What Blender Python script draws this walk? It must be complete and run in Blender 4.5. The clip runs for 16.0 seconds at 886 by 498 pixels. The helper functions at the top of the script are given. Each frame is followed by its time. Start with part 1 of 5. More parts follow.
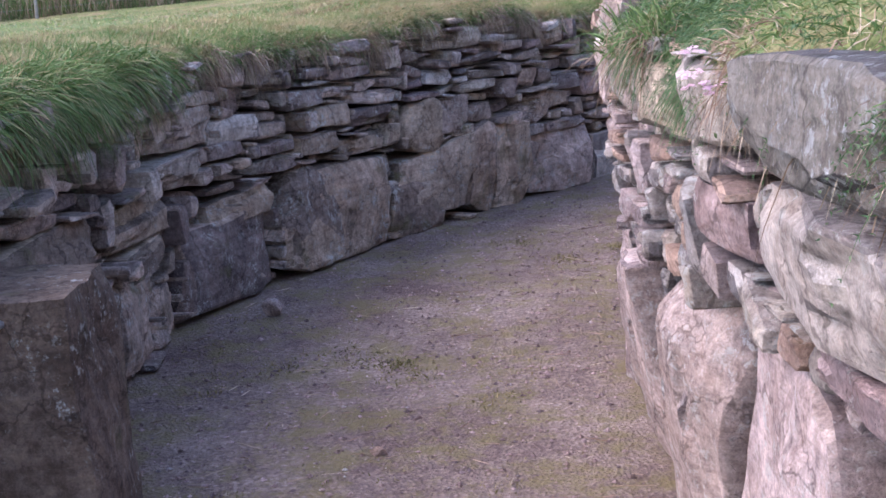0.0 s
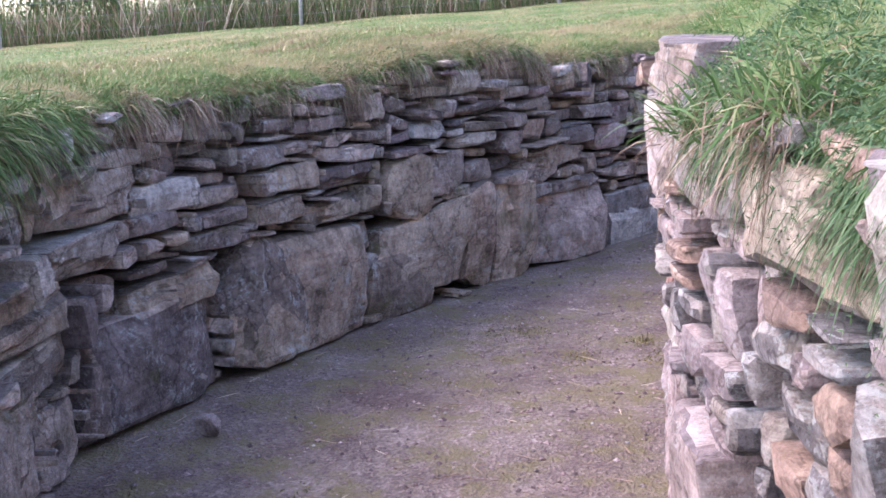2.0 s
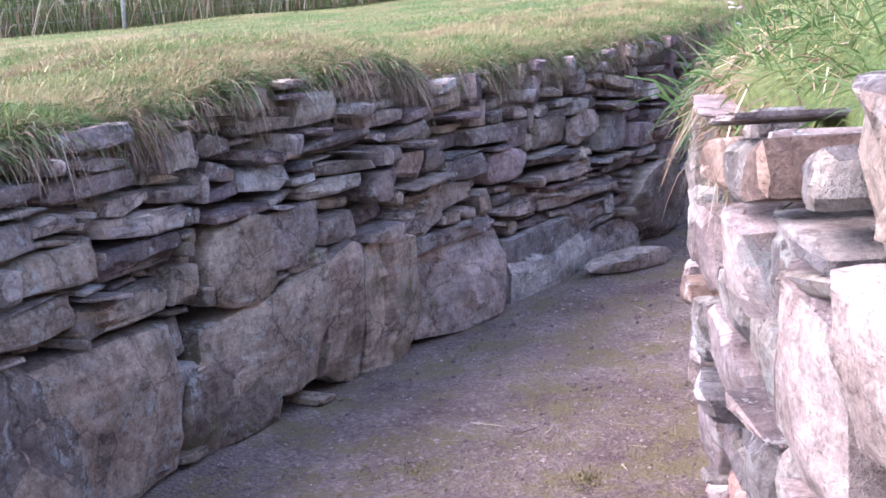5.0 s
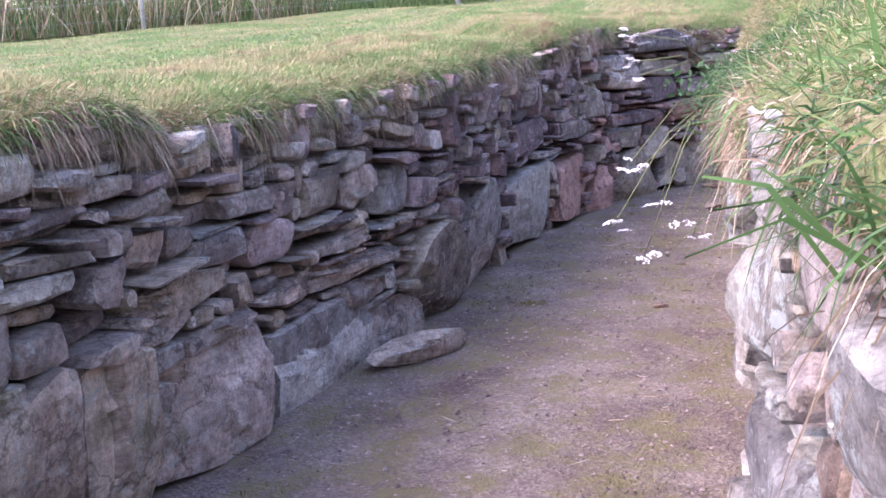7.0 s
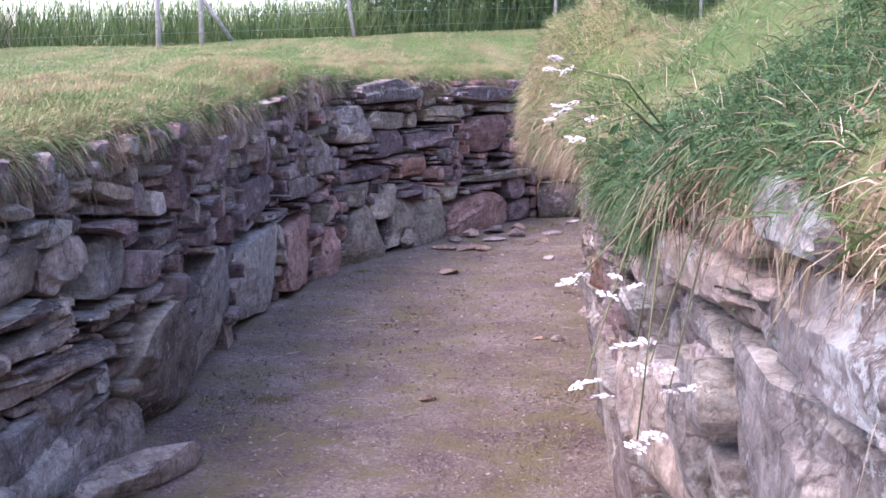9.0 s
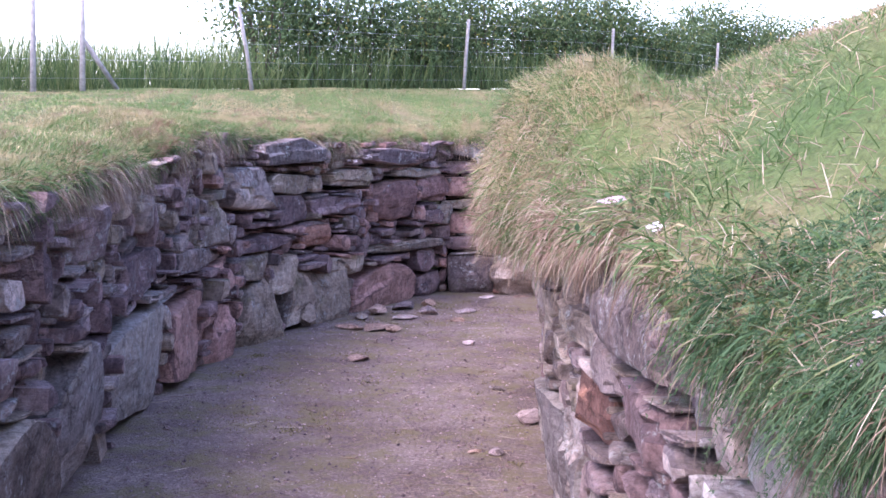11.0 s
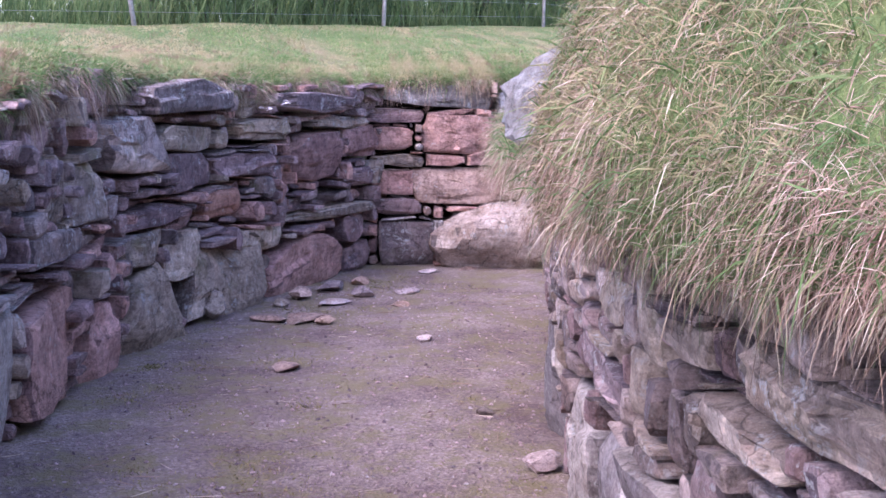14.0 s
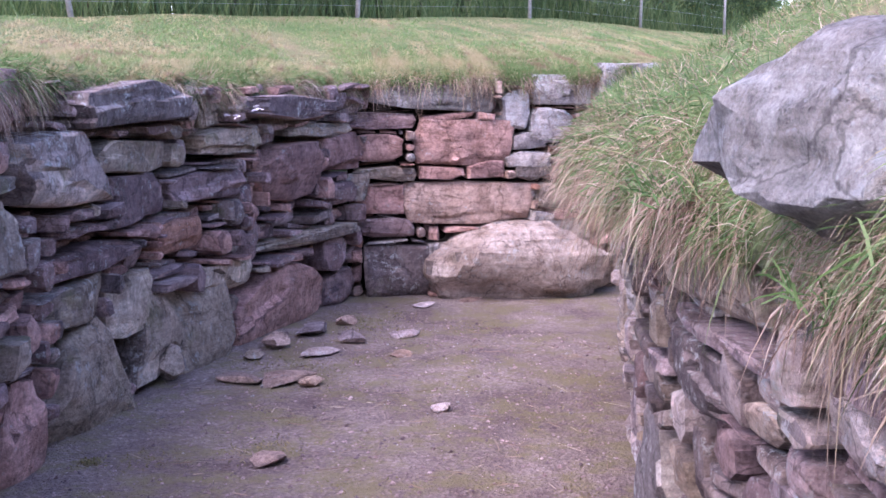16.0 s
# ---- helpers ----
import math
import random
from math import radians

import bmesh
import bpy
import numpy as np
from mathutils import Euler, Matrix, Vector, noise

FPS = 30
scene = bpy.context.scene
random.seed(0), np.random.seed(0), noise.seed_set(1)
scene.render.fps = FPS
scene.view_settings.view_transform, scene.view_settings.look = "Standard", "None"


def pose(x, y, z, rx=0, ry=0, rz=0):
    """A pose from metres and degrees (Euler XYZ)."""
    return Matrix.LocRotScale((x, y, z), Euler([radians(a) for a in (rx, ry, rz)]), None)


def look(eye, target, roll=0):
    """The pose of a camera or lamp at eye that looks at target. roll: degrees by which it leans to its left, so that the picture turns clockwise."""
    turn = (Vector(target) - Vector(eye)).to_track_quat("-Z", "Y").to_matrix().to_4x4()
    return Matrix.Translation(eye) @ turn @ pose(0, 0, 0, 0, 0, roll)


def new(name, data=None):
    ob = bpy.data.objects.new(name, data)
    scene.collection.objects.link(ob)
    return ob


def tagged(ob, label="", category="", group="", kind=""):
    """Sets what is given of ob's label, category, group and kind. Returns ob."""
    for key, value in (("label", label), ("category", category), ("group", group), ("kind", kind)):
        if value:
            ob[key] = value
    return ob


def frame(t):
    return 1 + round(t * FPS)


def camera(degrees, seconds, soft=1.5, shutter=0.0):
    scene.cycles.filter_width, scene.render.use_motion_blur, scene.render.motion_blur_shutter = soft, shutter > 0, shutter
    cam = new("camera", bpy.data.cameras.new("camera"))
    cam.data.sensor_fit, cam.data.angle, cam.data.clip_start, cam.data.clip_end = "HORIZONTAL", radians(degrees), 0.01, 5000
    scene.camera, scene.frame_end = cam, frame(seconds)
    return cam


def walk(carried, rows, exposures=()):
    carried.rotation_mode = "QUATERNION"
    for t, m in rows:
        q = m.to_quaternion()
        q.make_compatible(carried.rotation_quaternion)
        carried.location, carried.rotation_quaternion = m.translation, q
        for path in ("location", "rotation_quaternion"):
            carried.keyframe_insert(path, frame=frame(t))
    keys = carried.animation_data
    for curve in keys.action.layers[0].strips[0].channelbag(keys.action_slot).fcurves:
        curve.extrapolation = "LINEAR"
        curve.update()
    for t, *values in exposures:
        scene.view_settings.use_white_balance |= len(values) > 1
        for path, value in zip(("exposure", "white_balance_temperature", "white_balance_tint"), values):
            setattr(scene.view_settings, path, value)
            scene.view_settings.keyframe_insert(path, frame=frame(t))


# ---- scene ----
EXPOSURES = [(0, 2.28, 6350, 25), (3, 2.82, 6350, 27), (7.5, 2.84, 6350, 28), (8.5, 2.6, 6300, 28), (9.5, 2.54, 6250, 33), (13, 2.57, 5850, 37), (16, 2.54, 5950, 36)]
cam = camera(38.91, 16.0, soft=1.6)
walk(cam, [
    (0, look((0.000, -0.000, 1.588), (0.000, 2.935, 0.969), -2.84)),
    (0.5, look((0.059, 0.345, 1.596), (0.080, 3.283, 0.991), -1.68)),
    (1, look((0.045, 0.679, 1.567), (0.059, 3.616, 0.954), -1.39)),
    (1.5, look((0.034, 1.024, 1.593), (0.069, 3.972, 1.036), -2.02)),
    (2, look((0.057, 1.363, 1.582), (0.068, 4.314, 1.045), -1.73)),
    (2.5, look((0.068, 1.714, 1.574), (0.038, 4.656, 0.984), -1.70)),
    (3, look((0.016, 2.100, 1.567), (0.177, 5.040, 0.990), -3.04)),
    (3.5, look((0.026, 2.413, 1.550), (0.281, 5.347, 0.979), -2.26)),
    (3.7, look((0.033, 2.562, 1.546), (0.277, 5.498, 0.980), -3.10)),
    (5.8, look((0.191, 3.942, 1.623), (0.744, 6.838, 1.068), -0.26)),
    (6, look((0.192, 4.113, 1.620), (0.843, 6.980, 1.025), 0.58)),
    (6.5, look((0.199, 4.523, 1.589), (1.121, 7.325, 1.039), -0.34)),
    (7, look((0.243, 4.900, 1.581), (1.219, 7.692, 1.078), -2.24)),
    (7.5, look((0.334, 5.251, 1.554), (1.447, 7.981, 0.996), -0.97)),
    (8, look((0.395, 5.535, 1.562), (1.829, 8.104, 0.975), -1.01)),
    (8.5, look((0.406, 5.842, 1.523), (2.035, 8.296, 0.953), -0.73)),
    (9, look((0.469, 6.116, 1.549), (2.124, 8.586, 1.149), -0.44)),
    (9.5, look((0.533, 6.359, 1.548), (2.300, 8.754, 1.167), 0.86)),
    (9.7, look((0.571, 6.455, 1.563), (2.401, 8.812, 1.255), 0.49)),
    (11.8, look((1.185, 7.669, 1.596), (3.079, 9.981, 1.338), 1.58)),
    (12, look((1.239, 7.785, 1.584), (3.140, 10.089, 1.307), 0.65)),
    (12.5, look((1.415, 8.095, 1.567), (3.322, 10.387, 1.242), 0.17)),
    (13, look((1.612, 8.392, 1.560), (3.509, 10.694, 1.240), 0.98)),
    (13.5, look((1.853, 8.742, 1.521), (3.840, 10.960, 1.157), 1.95)),
    (14, look((2.052, 9.056, 1.505), (4.126, 11.193, 1.133), 0.89)),
    (14.5, look((2.285, 9.394, 1.546), (4.348, 11.544, 1.196), 1.54)),
    (15, look((2.494, 9.727, 1.528), (4.551, 11.881, 1.170), 2.08)),
    (15.5, look((2.729, 10.121, 1.511), (4.845, 12.210, 1.115), 0.81)),
    (16, look((2.965, 10.446, 1.532), (5.114, 12.504, 1.153), 0.43)),
], EXPOSURES)


# ---- world and light ----
world = bpy.data.worlds.new("sky")
scene.world = world
world.use_nodes = True
wn = world.node_tree
sky = wn.nodes.new("ShaderNodeTexSky")
sky.sky_type = "NISHITA"
sky.sun_disc = False
sky.sun_elevation = radians(48)
sky.sun_rotation = radians(-92)
sky.air_density, sky.dust_density, sky.ozone_density = 1.0, 1.5, 1.0
bg = wn.nodes["Background"]
wn.links.new(sky.outputs["Color"], bg.inputs["Color"])
bg.inputs["Strength"].default_value = 0.15

sun = new("sun", bpy.data.lights.new("sun", "SUN"))
sun.data.energy, sun.data.angle, sun.data.color = 0.68, radians(45), (1.0, 0.96, 0.9)
sun.matrix_world = look((0, 0, 0), (0.74, 0.03, -0.9))

# ---- materials ----
def node_mat(name, rough=0.9):
    m = bpy.data.materials.new(name)
    m.use_nodes = True
    nt = m.node_tree
    b = nt.nodes["Principled BSDF"]
    b.inputs["Roughness"].default_value = rough
    b.inputs["Specular IOR Level"].default_value = 0.25
    return m, nt, b


def noise_node(nt, vec, scale, detail=4.0, rough=0.6, kind="ShaderNodeTexNoise"):
    n = nt.nodes.new(kind)
    n.inputs["Scale"].default_value = scale
    if kind == "ShaderNodeTexNoise":
        n.inputs["Detail"].default_value, n.inputs["Roughness"].default_value = detail, rough
    nt.links.new(vec, n.inputs["Vector"])
    return n


def ramp(nt, fac, stops):
    r = nt.nodes.new("ShaderNodeValToRGB")
    e = r.color_ramp.elements
    while len(e) < len(stops):
        e.new(0.5)
    for k, (p, c) in zip(e, stops):
        k.position, k.color = p, (*c, 1) if len(c) == 3 else c
    nt.links.new(fac, r.inputs["Fac"])
    return r


def mix(nt, fac, a, b, blend="MIX"):
    n = nt.nodes.new("ShaderNodeMix")
    n.data_type, n.blend_type = "RGBA", blend
    if isinstance(fac, float):
        n.inputs[0].default_value = fac
    else:
        nt.links.new(fac, n.inputs[0])
    for s, v in ((6, a), (7, b)):
        if isinstance(v, tuple):
            n.inputs[s].default_value = (*v, 1)
        else:
            nt.links.new(v, n.inputs[s])
    return n.outputs[2]


def bump(nt, b, fac, dist, strength=0.6, under=None):
    n = nt.nodes.new("ShaderNodeBump")
    n.inputs["Distance"].default_value, n.inputs["Strength"].default_value = dist, strength
    nt.links.new(fac, n.inputs["Height"])
    if under:
        nt.links.new(under.outputs["Normal"], n.inputs["Normal"])
    nt.links.new(n.outputs["Normal"], b.inputs["Normal"])
    return n


def world_vec(nt, squash=(1, 1, 1)):
    g = nt.nodes.new("ShaderNodeNewGeometry")
    m = nt.nodes.new("ShaderNodeMapping")
    m.inputs["Scale"].default_value = squash
    nt.links.new(g.outputs["Position"], m.inputs["Vector"])
    return m.outputs["Vector"]


def stone_mat(name, dark, light, lichen=0.3, lichen_colour=(0.43, 0.42, 0.39), moss=0.0):
    """Weathered flaggy sandstone: bedding streaks, grain, pale lichen scabs, each stone a tone of its own."""
    m, nt, b = node_mat(name, 0.92)
    v = world_vec(nt)
    info = nt.nodes.new("ShaderNodeObjectInfo")
    isl = nt.nodes.new("ShaderNodeNewGeometry")
    both = nt.nodes.new("ShaderNodeMath")
    both.operation = "ADD"
    nt.links.new(info.outputs["Random"], both.inputs[0])
    nt.links.new(isl.outputs["Random Per Island"], both.inputs[1])
    frac = nt.nodes.new("ShaderNodeMath")
    frac.operation = "FRACT"
    nt.links.new(both.outputs[0], frac.inputs[0])
    broad = noise_node(nt, v, 4.5, 6, 0.68)
    base = ramp(nt, broad.outputs["Fac"], [(0.32, dark), (0.68, light)])
    tone = ramp(nt, frac.outputs[0], [(0.0, (0.5, 0.47, 0.5)), (0.3, (0.8, 0.74, 0.74)), (0.6, (1.04, 0.97, 0.9)), (0.8, (1.1, 1.0, 0.98)), (1.0, (1.42, 1.38, 1.36))])
    col = mix(nt, 1.0, base.outputs["Color"], tone.outputs["Color"], "MULTIPLY")
    grain = noise_node(nt, v, 150.0, 3, 0.75)
    gr = ramp(nt, grain.outputs["Fac"], [(0.3, (0.7, 0.7, 0.7)), (0.7, (1.24, 1.24, 1.24))])
    col = mix(nt, 0.7, col, gr.outputs["Color"], "MULTIPLY")
    stain = noise_node(nt, v, 7.0, 6, 0.72)
    st = ramp(nt, stain.outputs["Fac"], [(0.45, (1, 1, 1)), (0.62, (0.58, 0.5, 0.46))])
    col = mix(nt, 0.6, col, st.outputs["Color"], "MULTIPLY")
    mottle = noise_node(nt, v, 42.0, 4, 0.75)
    mo = ramp(nt, mottle.outputs["Fac"], [(0.34, (0.66, 0.65, 0.64)), (0.5, (1, 1, 1)), (0.68, (1.22, 1.2, 1.18))])
    col = mix(nt, 0.75, col, mo.outputs["Color"], "MULTIPLY")
    weather = noise_node(nt, v, 15.0, 7, 0.8)
    we = ramp(nt, weather.outputs["Fac"], [(0.36, (0.45, 0.42, 0.41)), (0.47, (0.9, 0.88, 0.87)), (0.6, (1.18, 1.16, 1.14)), (0.7, (1.4, 1.38, 1.36))])
    col = mix(nt, 0.8, col, we.outputs["Color"], "MULTIPLY")
    wander = noise_node(nt, v, 6.0, 4, 0.6)
    warped = nt.nodes.new("ShaderNodeVectorMath")
    warped.operation = "MULTIPLY_ADD"
    nt.links.new(wander.outputs["Color"], warped.inputs[0])
    warped.inputs[1].default_value = (0.22, 0.22, 0.22)
    nt.links.new(v, warped.inputs[2])
    tilt = nt.nodes.new("ShaderNodeMapping")
    tilt.inputs["Scale"].default_value = (2.2, 2.2, 26.0)
    tilt.inputs["Rotation"].default_value = (0.14, -0.1, 0)
    nt.links.new(v, tilt.inputs["Vector"])
    beds = noise_node(nt, tilt.outputs["Vector"], 1.6, 5, 0.65)
    bd = ramp(nt, beds.outputs["Fac"], [(0.36, (0.66, 0.63, 0.62)), (0.5, (1, 1, 1)), (0.66, (1.14, 1.13, 1.12))])
    col = mix(nt, 0.55, col, bd.outputs["Color"], "MULTIPLY")
    if lichen:
        scab = noise_node(nt, v, 24.0, 6, 0.78)
        lm = ramp(nt, scab.outputs["Fac"], [(0.60 - 0.14 * lichen, (0, 0, 0)), (0.66 - 0.14 * lichen, (0.9, 0.9, 0.9))])
        patch = noise_node(nt, v, 3.4, 4, 0.65)
        pm = ramp(nt, patch.outputs["Fac"], [(0.47, (0, 0, 0)), (0.6, (1, 1, 1))])
        lm2 = mix(nt, 1.0, lm.outputs["Color"], pm.outputs["Color"], "MULTIPLY")
        col = mix(nt, lm2, col, lichen_colour)
        spots = noise_node(nt, warped.outputs[0], 38.0, kind="ShaderNodeTexVoronoi")
        sm = ramp(nt, spots.outputs["Distance"], [(0.16, (0.85, 0.85, 0.85)), (0.26, (0, 0, 0))])
        where = noise_node(nt, v, 5.5, 4, 0.7)
        wm = ramp(nt, where.outputs["Fac"], [(0.53, (0, 0, 0)), (0.6, (lichen * 1.2, lichen * 1.2, lichen * 1.2))])
        sm2 = mix(nt, 1.0, sm.outputs["Color"], wm.outputs["Color"], "MULTIPLY")
        col = mix(nt, sm2, col, lichen_colour)
    crack = noise_node(nt, warped.outputs[0], 2.6, kind="ShaderNodeTexVoronoi")
    crack.feature = "DISTANCE_TO_EDGE"
    cr = ramp(nt, crack.outputs["Distance"], [(0.004, (0.22, 0.2, 0.19)), (0.016, (1, 1, 1))])
    col = mix(nt, 0.55, col, cr.outputs["Color"], "MULTIPLY")
    if moss:
        mm = noise_node(nt, v, 4.0, 4, 0.7)
        mr = ramp(nt, mm.outputs["Fac"], [(0.62 - 0.1 * moss, (0, 0, 0)), (0.75, (0.7, 0.7, 0.7))])
        col = mix(nt, mr.outputs["Color"], col, (0.12, 0.12, 0.045))
    nt.links.new(col, b.inputs["Base Color"])
    spall = noise_node(nt, v, 6.5, 3, 0.5)
    steps = ramp(nt, spall.outputs["Fac"], [(0.40, (0, 0, 0)), (0.41, (0.35, 0.35, 0.35)), (0.5, (0.38, 0.38, 0.38)), (0.508, (0.7, 0.7, 0.7)), (0.6, (0.73, 0.73, 0.73)), (0.607, (1, 1, 1))])
    zero = bump(nt, b, steps.outputs["Color"], 0.03, 0.7)
    ledge = bump(nt, b, beds.outputs["Fac"], 0.02, 0.45, zero)
    rough_n = noise_node(nt, v, 30.0, 8, 0.7)
    first = bump(nt, b, rough_n.outputs["Fac"], 0.03, 0.9, ledge)
    bump(nt, b, grain.outputs["Fac"], 0.006, 0.8, first)
    return m


STONE = {
    "grey": stone_mat("grey_sandstone", (0.242, 0.210, 0.194), (0.616, 0.527, 0.471), 0.6, moss=0.4),
    "lichen": stone_mat("lichened_sandstone", (0.260, 0.217, 0.178), (0.616, 0.513, 0.418), 0.7, moss=0.8),
    "dark": stone_mat("dark_sandstone", (0.129, 0.107, 0.103), (0.347, 0.288, 0.266), 0.45, moss=0.3),
    "brown": stone_mat("brown_sandstone", (0.234, 0.199, 0.162), (0.533, 0.456, 0.370), 0.45, moss=0.5),
    "purple": stone_mat("purple_sandstone", (0.202, 0.159, 0.160), (0.458, 0.369, 0.365), 0.4),
    "red": stone_mat("red_sandstone", (0.292, 0.181, 0.157), (0.627, 0.409, 0.355), 0.1),
    "orange": stone_mat("rusty_sandstone", (0.312, 0.162, 0.119), (0.532, 0.317, 0.233), 0.1),
    "tan": stone_mat("tan_sandstone", (0.294, 0.212, 0.172), (0.552, 0.426, 0.348), 0.15),
    "boulder": stone_mat("boulder_stone", (0.296, 0.246, 0.202), (0.521, 0.460, 0.398), 0.4),
    "pale": stone_mat("pale_sandstone", (0.284, 0.266, 0.250), (0.563, 0.536, 0.495), 0.5),
    # white and pink: stones of better-lit walls, with some of that light in the colour
    "white": stone_mat("white_sandstone", (0.238, 0.226, 0.219), (0.465, 0.450, 0.430), 0.8, (0.46, 0.46, 0.44)),
    "pink": stone_mat("pink_sandstone", (0.325, 0.274, 0.268), (0.593, 0.521, 0.507), 0.5, (0.52, 0.5, 0.48)),
    "pier": stone_mat("brown_pier_stone", (0.096, 0.074, 0.062), (0.258, 0.204, 0.170), 0.3, moss=0.5),
    "maroon": stone_mat("maroon_sandstone", (0.162, 0.118, 0.116), (0.390, 0.285, 0.279), 0.3),
    "cap": stone_mat("lichened_capstone", (0.135, 0.133, 0.127), (0.269, 0.266, 0.251), 0.5, (0.33, 0.34, 0.34)),
}


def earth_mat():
    m, nt, b = node_mat("joint_shade_earth", 1.0)
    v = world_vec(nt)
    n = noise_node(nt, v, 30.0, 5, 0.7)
    # earth set almost black: its colour adds to the shade in the joints
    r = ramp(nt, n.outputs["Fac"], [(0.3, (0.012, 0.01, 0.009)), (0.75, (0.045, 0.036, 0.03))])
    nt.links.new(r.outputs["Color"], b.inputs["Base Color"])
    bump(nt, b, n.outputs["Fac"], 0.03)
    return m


def gravel_mat():
    m, nt, b = node_mat("trodden_gravel", 0.95)
    v = world_vec(nt)
    cells = noise_node(nt, v, 70.0, kind="ShaderNodeTexVoronoi")
    fine = noise_node(nt, v, 260.0, 3, 0.7)
    col = ramp(nt, cells.outputs["Color"], [(0.1, (0.15, 0.116, 0.104)), (0.55, (0.205, 0.164, 0.145)), (0.92, (0.29, 0.24, 0.212)), (1.0, (0.44, 0.39, 0.35))]).outputs["Color"]
    fr = ramp(nt, fine.outputs["Fac"], [(0.3, (0.6, 0.6, 0.6)), (0.7, (1.3, 1.3, 1.3))])
    col = mix(nt, 0.9, col, fr.outputs["Color"], "MULTIPLY")
    broad = noise_node(nt, v, 1.3, 6, 0.7)
    br = ramp(nt, broad.outputs["Fac"], [(0.36, (0.62, 0.52, 0.52)), (0.64, (1.25, 1.2, 1.16))])
    col = mix(nt, 1.0, col, br.outputs["Color"], "MULTIPLY")
    mossy = noise_node(nt, v, 3.0, 8, 0.8)
    mr = ramp(nt, mossy.outputs["Fac"], [(0.47, (0, 0, 0)), (0.58, (0.8, 0.8, 0.8))])
    col = mix(nt, mr.outputs["Color"], col, (0.165, 0.134, 0.062))
    nt.links.new(col, b.inputs["Base Color"])
    first = bump(nt, b, cells.outputs["Distance"], 0.012, 0.8)
    bump(nt, b, fine.outputs["Fac"], 0.006, 0.8, first)
    return m


def turf_mat():
    m, nt, b = node_mat("mown_turf", 1.0)
    v = world_vec(nt)
    n1 = noise_node(nt, v, 1.1, 5, 0.65)
    c1 = ramp(nt, n1.outputs["Fac"], [(0.36, (0.085, 0.135, 0.04)), (0.5, (0.14, 0.165, 0.06)), (0.64, (0.24, 0.19, 0.1))])
    n2 = noise_node(nt, v, 60.0, 4, 0.75)
    c2 = ramp(nt, n2.outputs["Fac"], [(0.3, (0.55, 0.55, 0.5)), (0.7, (1.3, 1.3, 1.25))])
    col = mix(nt, 1.0, c1.outputs["Color"], c2.outputs["Color"], "MULTIPLY")
    nt.links.new(col, b.inputs["Base Color"])
    bump(nt, b, n2.outputs["Fac"], 0.03, 0.8)
    return m


def leaf_mat(name, stops, through_light=0.25, dry=0.0):
    """Blades and leaves: each one has its own tone; a little light shines through."""
    m, nt, b = node_mat(name, 0.65)
    g = nt.nodes.new("ShaderNodeNewGeometry")
    r = ramp(nt, g.outputs["Random Per Island"], stops)
    n = noise_node(nt, g.outputs["Position"], 1.6, 4, 0.6)
    nr = ramp(nt, n.outputs["Fac"], [(0.35, (0.75, 0.8, 0.7)), (0.65, (1.2, 1.12, 1.1))])
    col = mix(nt, 1.0, r.outputs["Color"], nr.outputs["Color"], "MULTIPLY")
    if dry:
        stretch = nt.nodes.new("ShaderNodeMapping")
        stretch.vector_type = "TEXTURE"
        stretch.inputs["Scale"].default_value = (2.6, 0.5, 1)
        stretch.inputs["Rotation"].default_value = (0, 0, 0.9)
        nt.links.new(g.outputs["Position"], stretch.inputs["Vector"])
        pn = noise_node(nt, stretch.outputs["Vector"], 1.5, 5, 0.6)
        pr = ramp(nt, pn.outputs["Fac"], [(0.48, (0, 0, 0)), (0.58, (dry, dry, dry))])
        col = mix(nt, pr.outputs["Color"], col, (0.37, 0.29, 0.16))
        rn = noise_node(nt, stretch.outputs["Vector"], 3.1, 5, 0.7)
        rr = ramp(nt, rn.outputs["Fac"], [(0.54, (0, 0, 0)), (0.64, (0.8, 0.8, 0.8))])
        col = mix(nt, rr.outputs["Color"], col, (0.22, 0.13, 0.085))
    nt.links.new(col, b.inputs["Base Color"])
    t = nt.nodes.new("ShaderNodeBsdfTranslucent")
    nt.links.new(col, t.inputs["Color"])
    mx = nt.nodes.new("ShaderNodeMixShader")
    mx.inputs[0].default_value = through_light
    nt.links.new(b.outputs[0], mx.inputs[1])
    nt.links.new(t.outputs[0], mx.inputs[2])
    nt.links.new(mx.outputs[0], nt.nodes["Material Output"].inputs["Surface"])
    return m


EARTH, GRAVEL, TURF = earth_mat(), gravel_mat(), turf_mat()
LAWN = leaf_mat("lawn_blades", [(0.0, (0.1, 0.185, 0.055)), (0.45, (0.15, 0.235, 0.08)), (0.85, (0.22, 0.25, 0.105)), (1.0, (0.33, 0.29, 0.16))], dry=0.9)
GREEN = leaf_mat("long_grass", [(0.0, (0.05, 0.105, 0.028)), (0.5, (0.1, 0.17, 0.055)), (0.8, (0.17, 0.225, 0.09)), (0.92, (0.3, 0.27, 0.14)), (1.0, (0.42, 0.34, 0.2))])
STRAW = leaf_mat("dry_grass", [(0.0, (0.13, 0.08, 0.055)), (0.4, (0.25, 0.165, 0.12)), (0.8, (0.37, 0.28, 0.21)), (1.0, (0.54, 0.46, 0.36))], 0.15)
REED = leaf_mat("rank_grass", [(0.0, (0.045, 0.085, 0.03)), (0.5, (0.09, 0.15, 0.05)), (1.0, (0.2, 0.24, 0.1))])
PALE_TURF = leaf_mat("bleached_turf", [(0.0, (0.13, 0.17, 0.06)), (0.4, (0.25, 0.24, 0.11)), (0.8, (0.38, 0.31, 0.18)), (1.0, (0.5, 0.42, 0.27))], 0.15, dry=0.6)
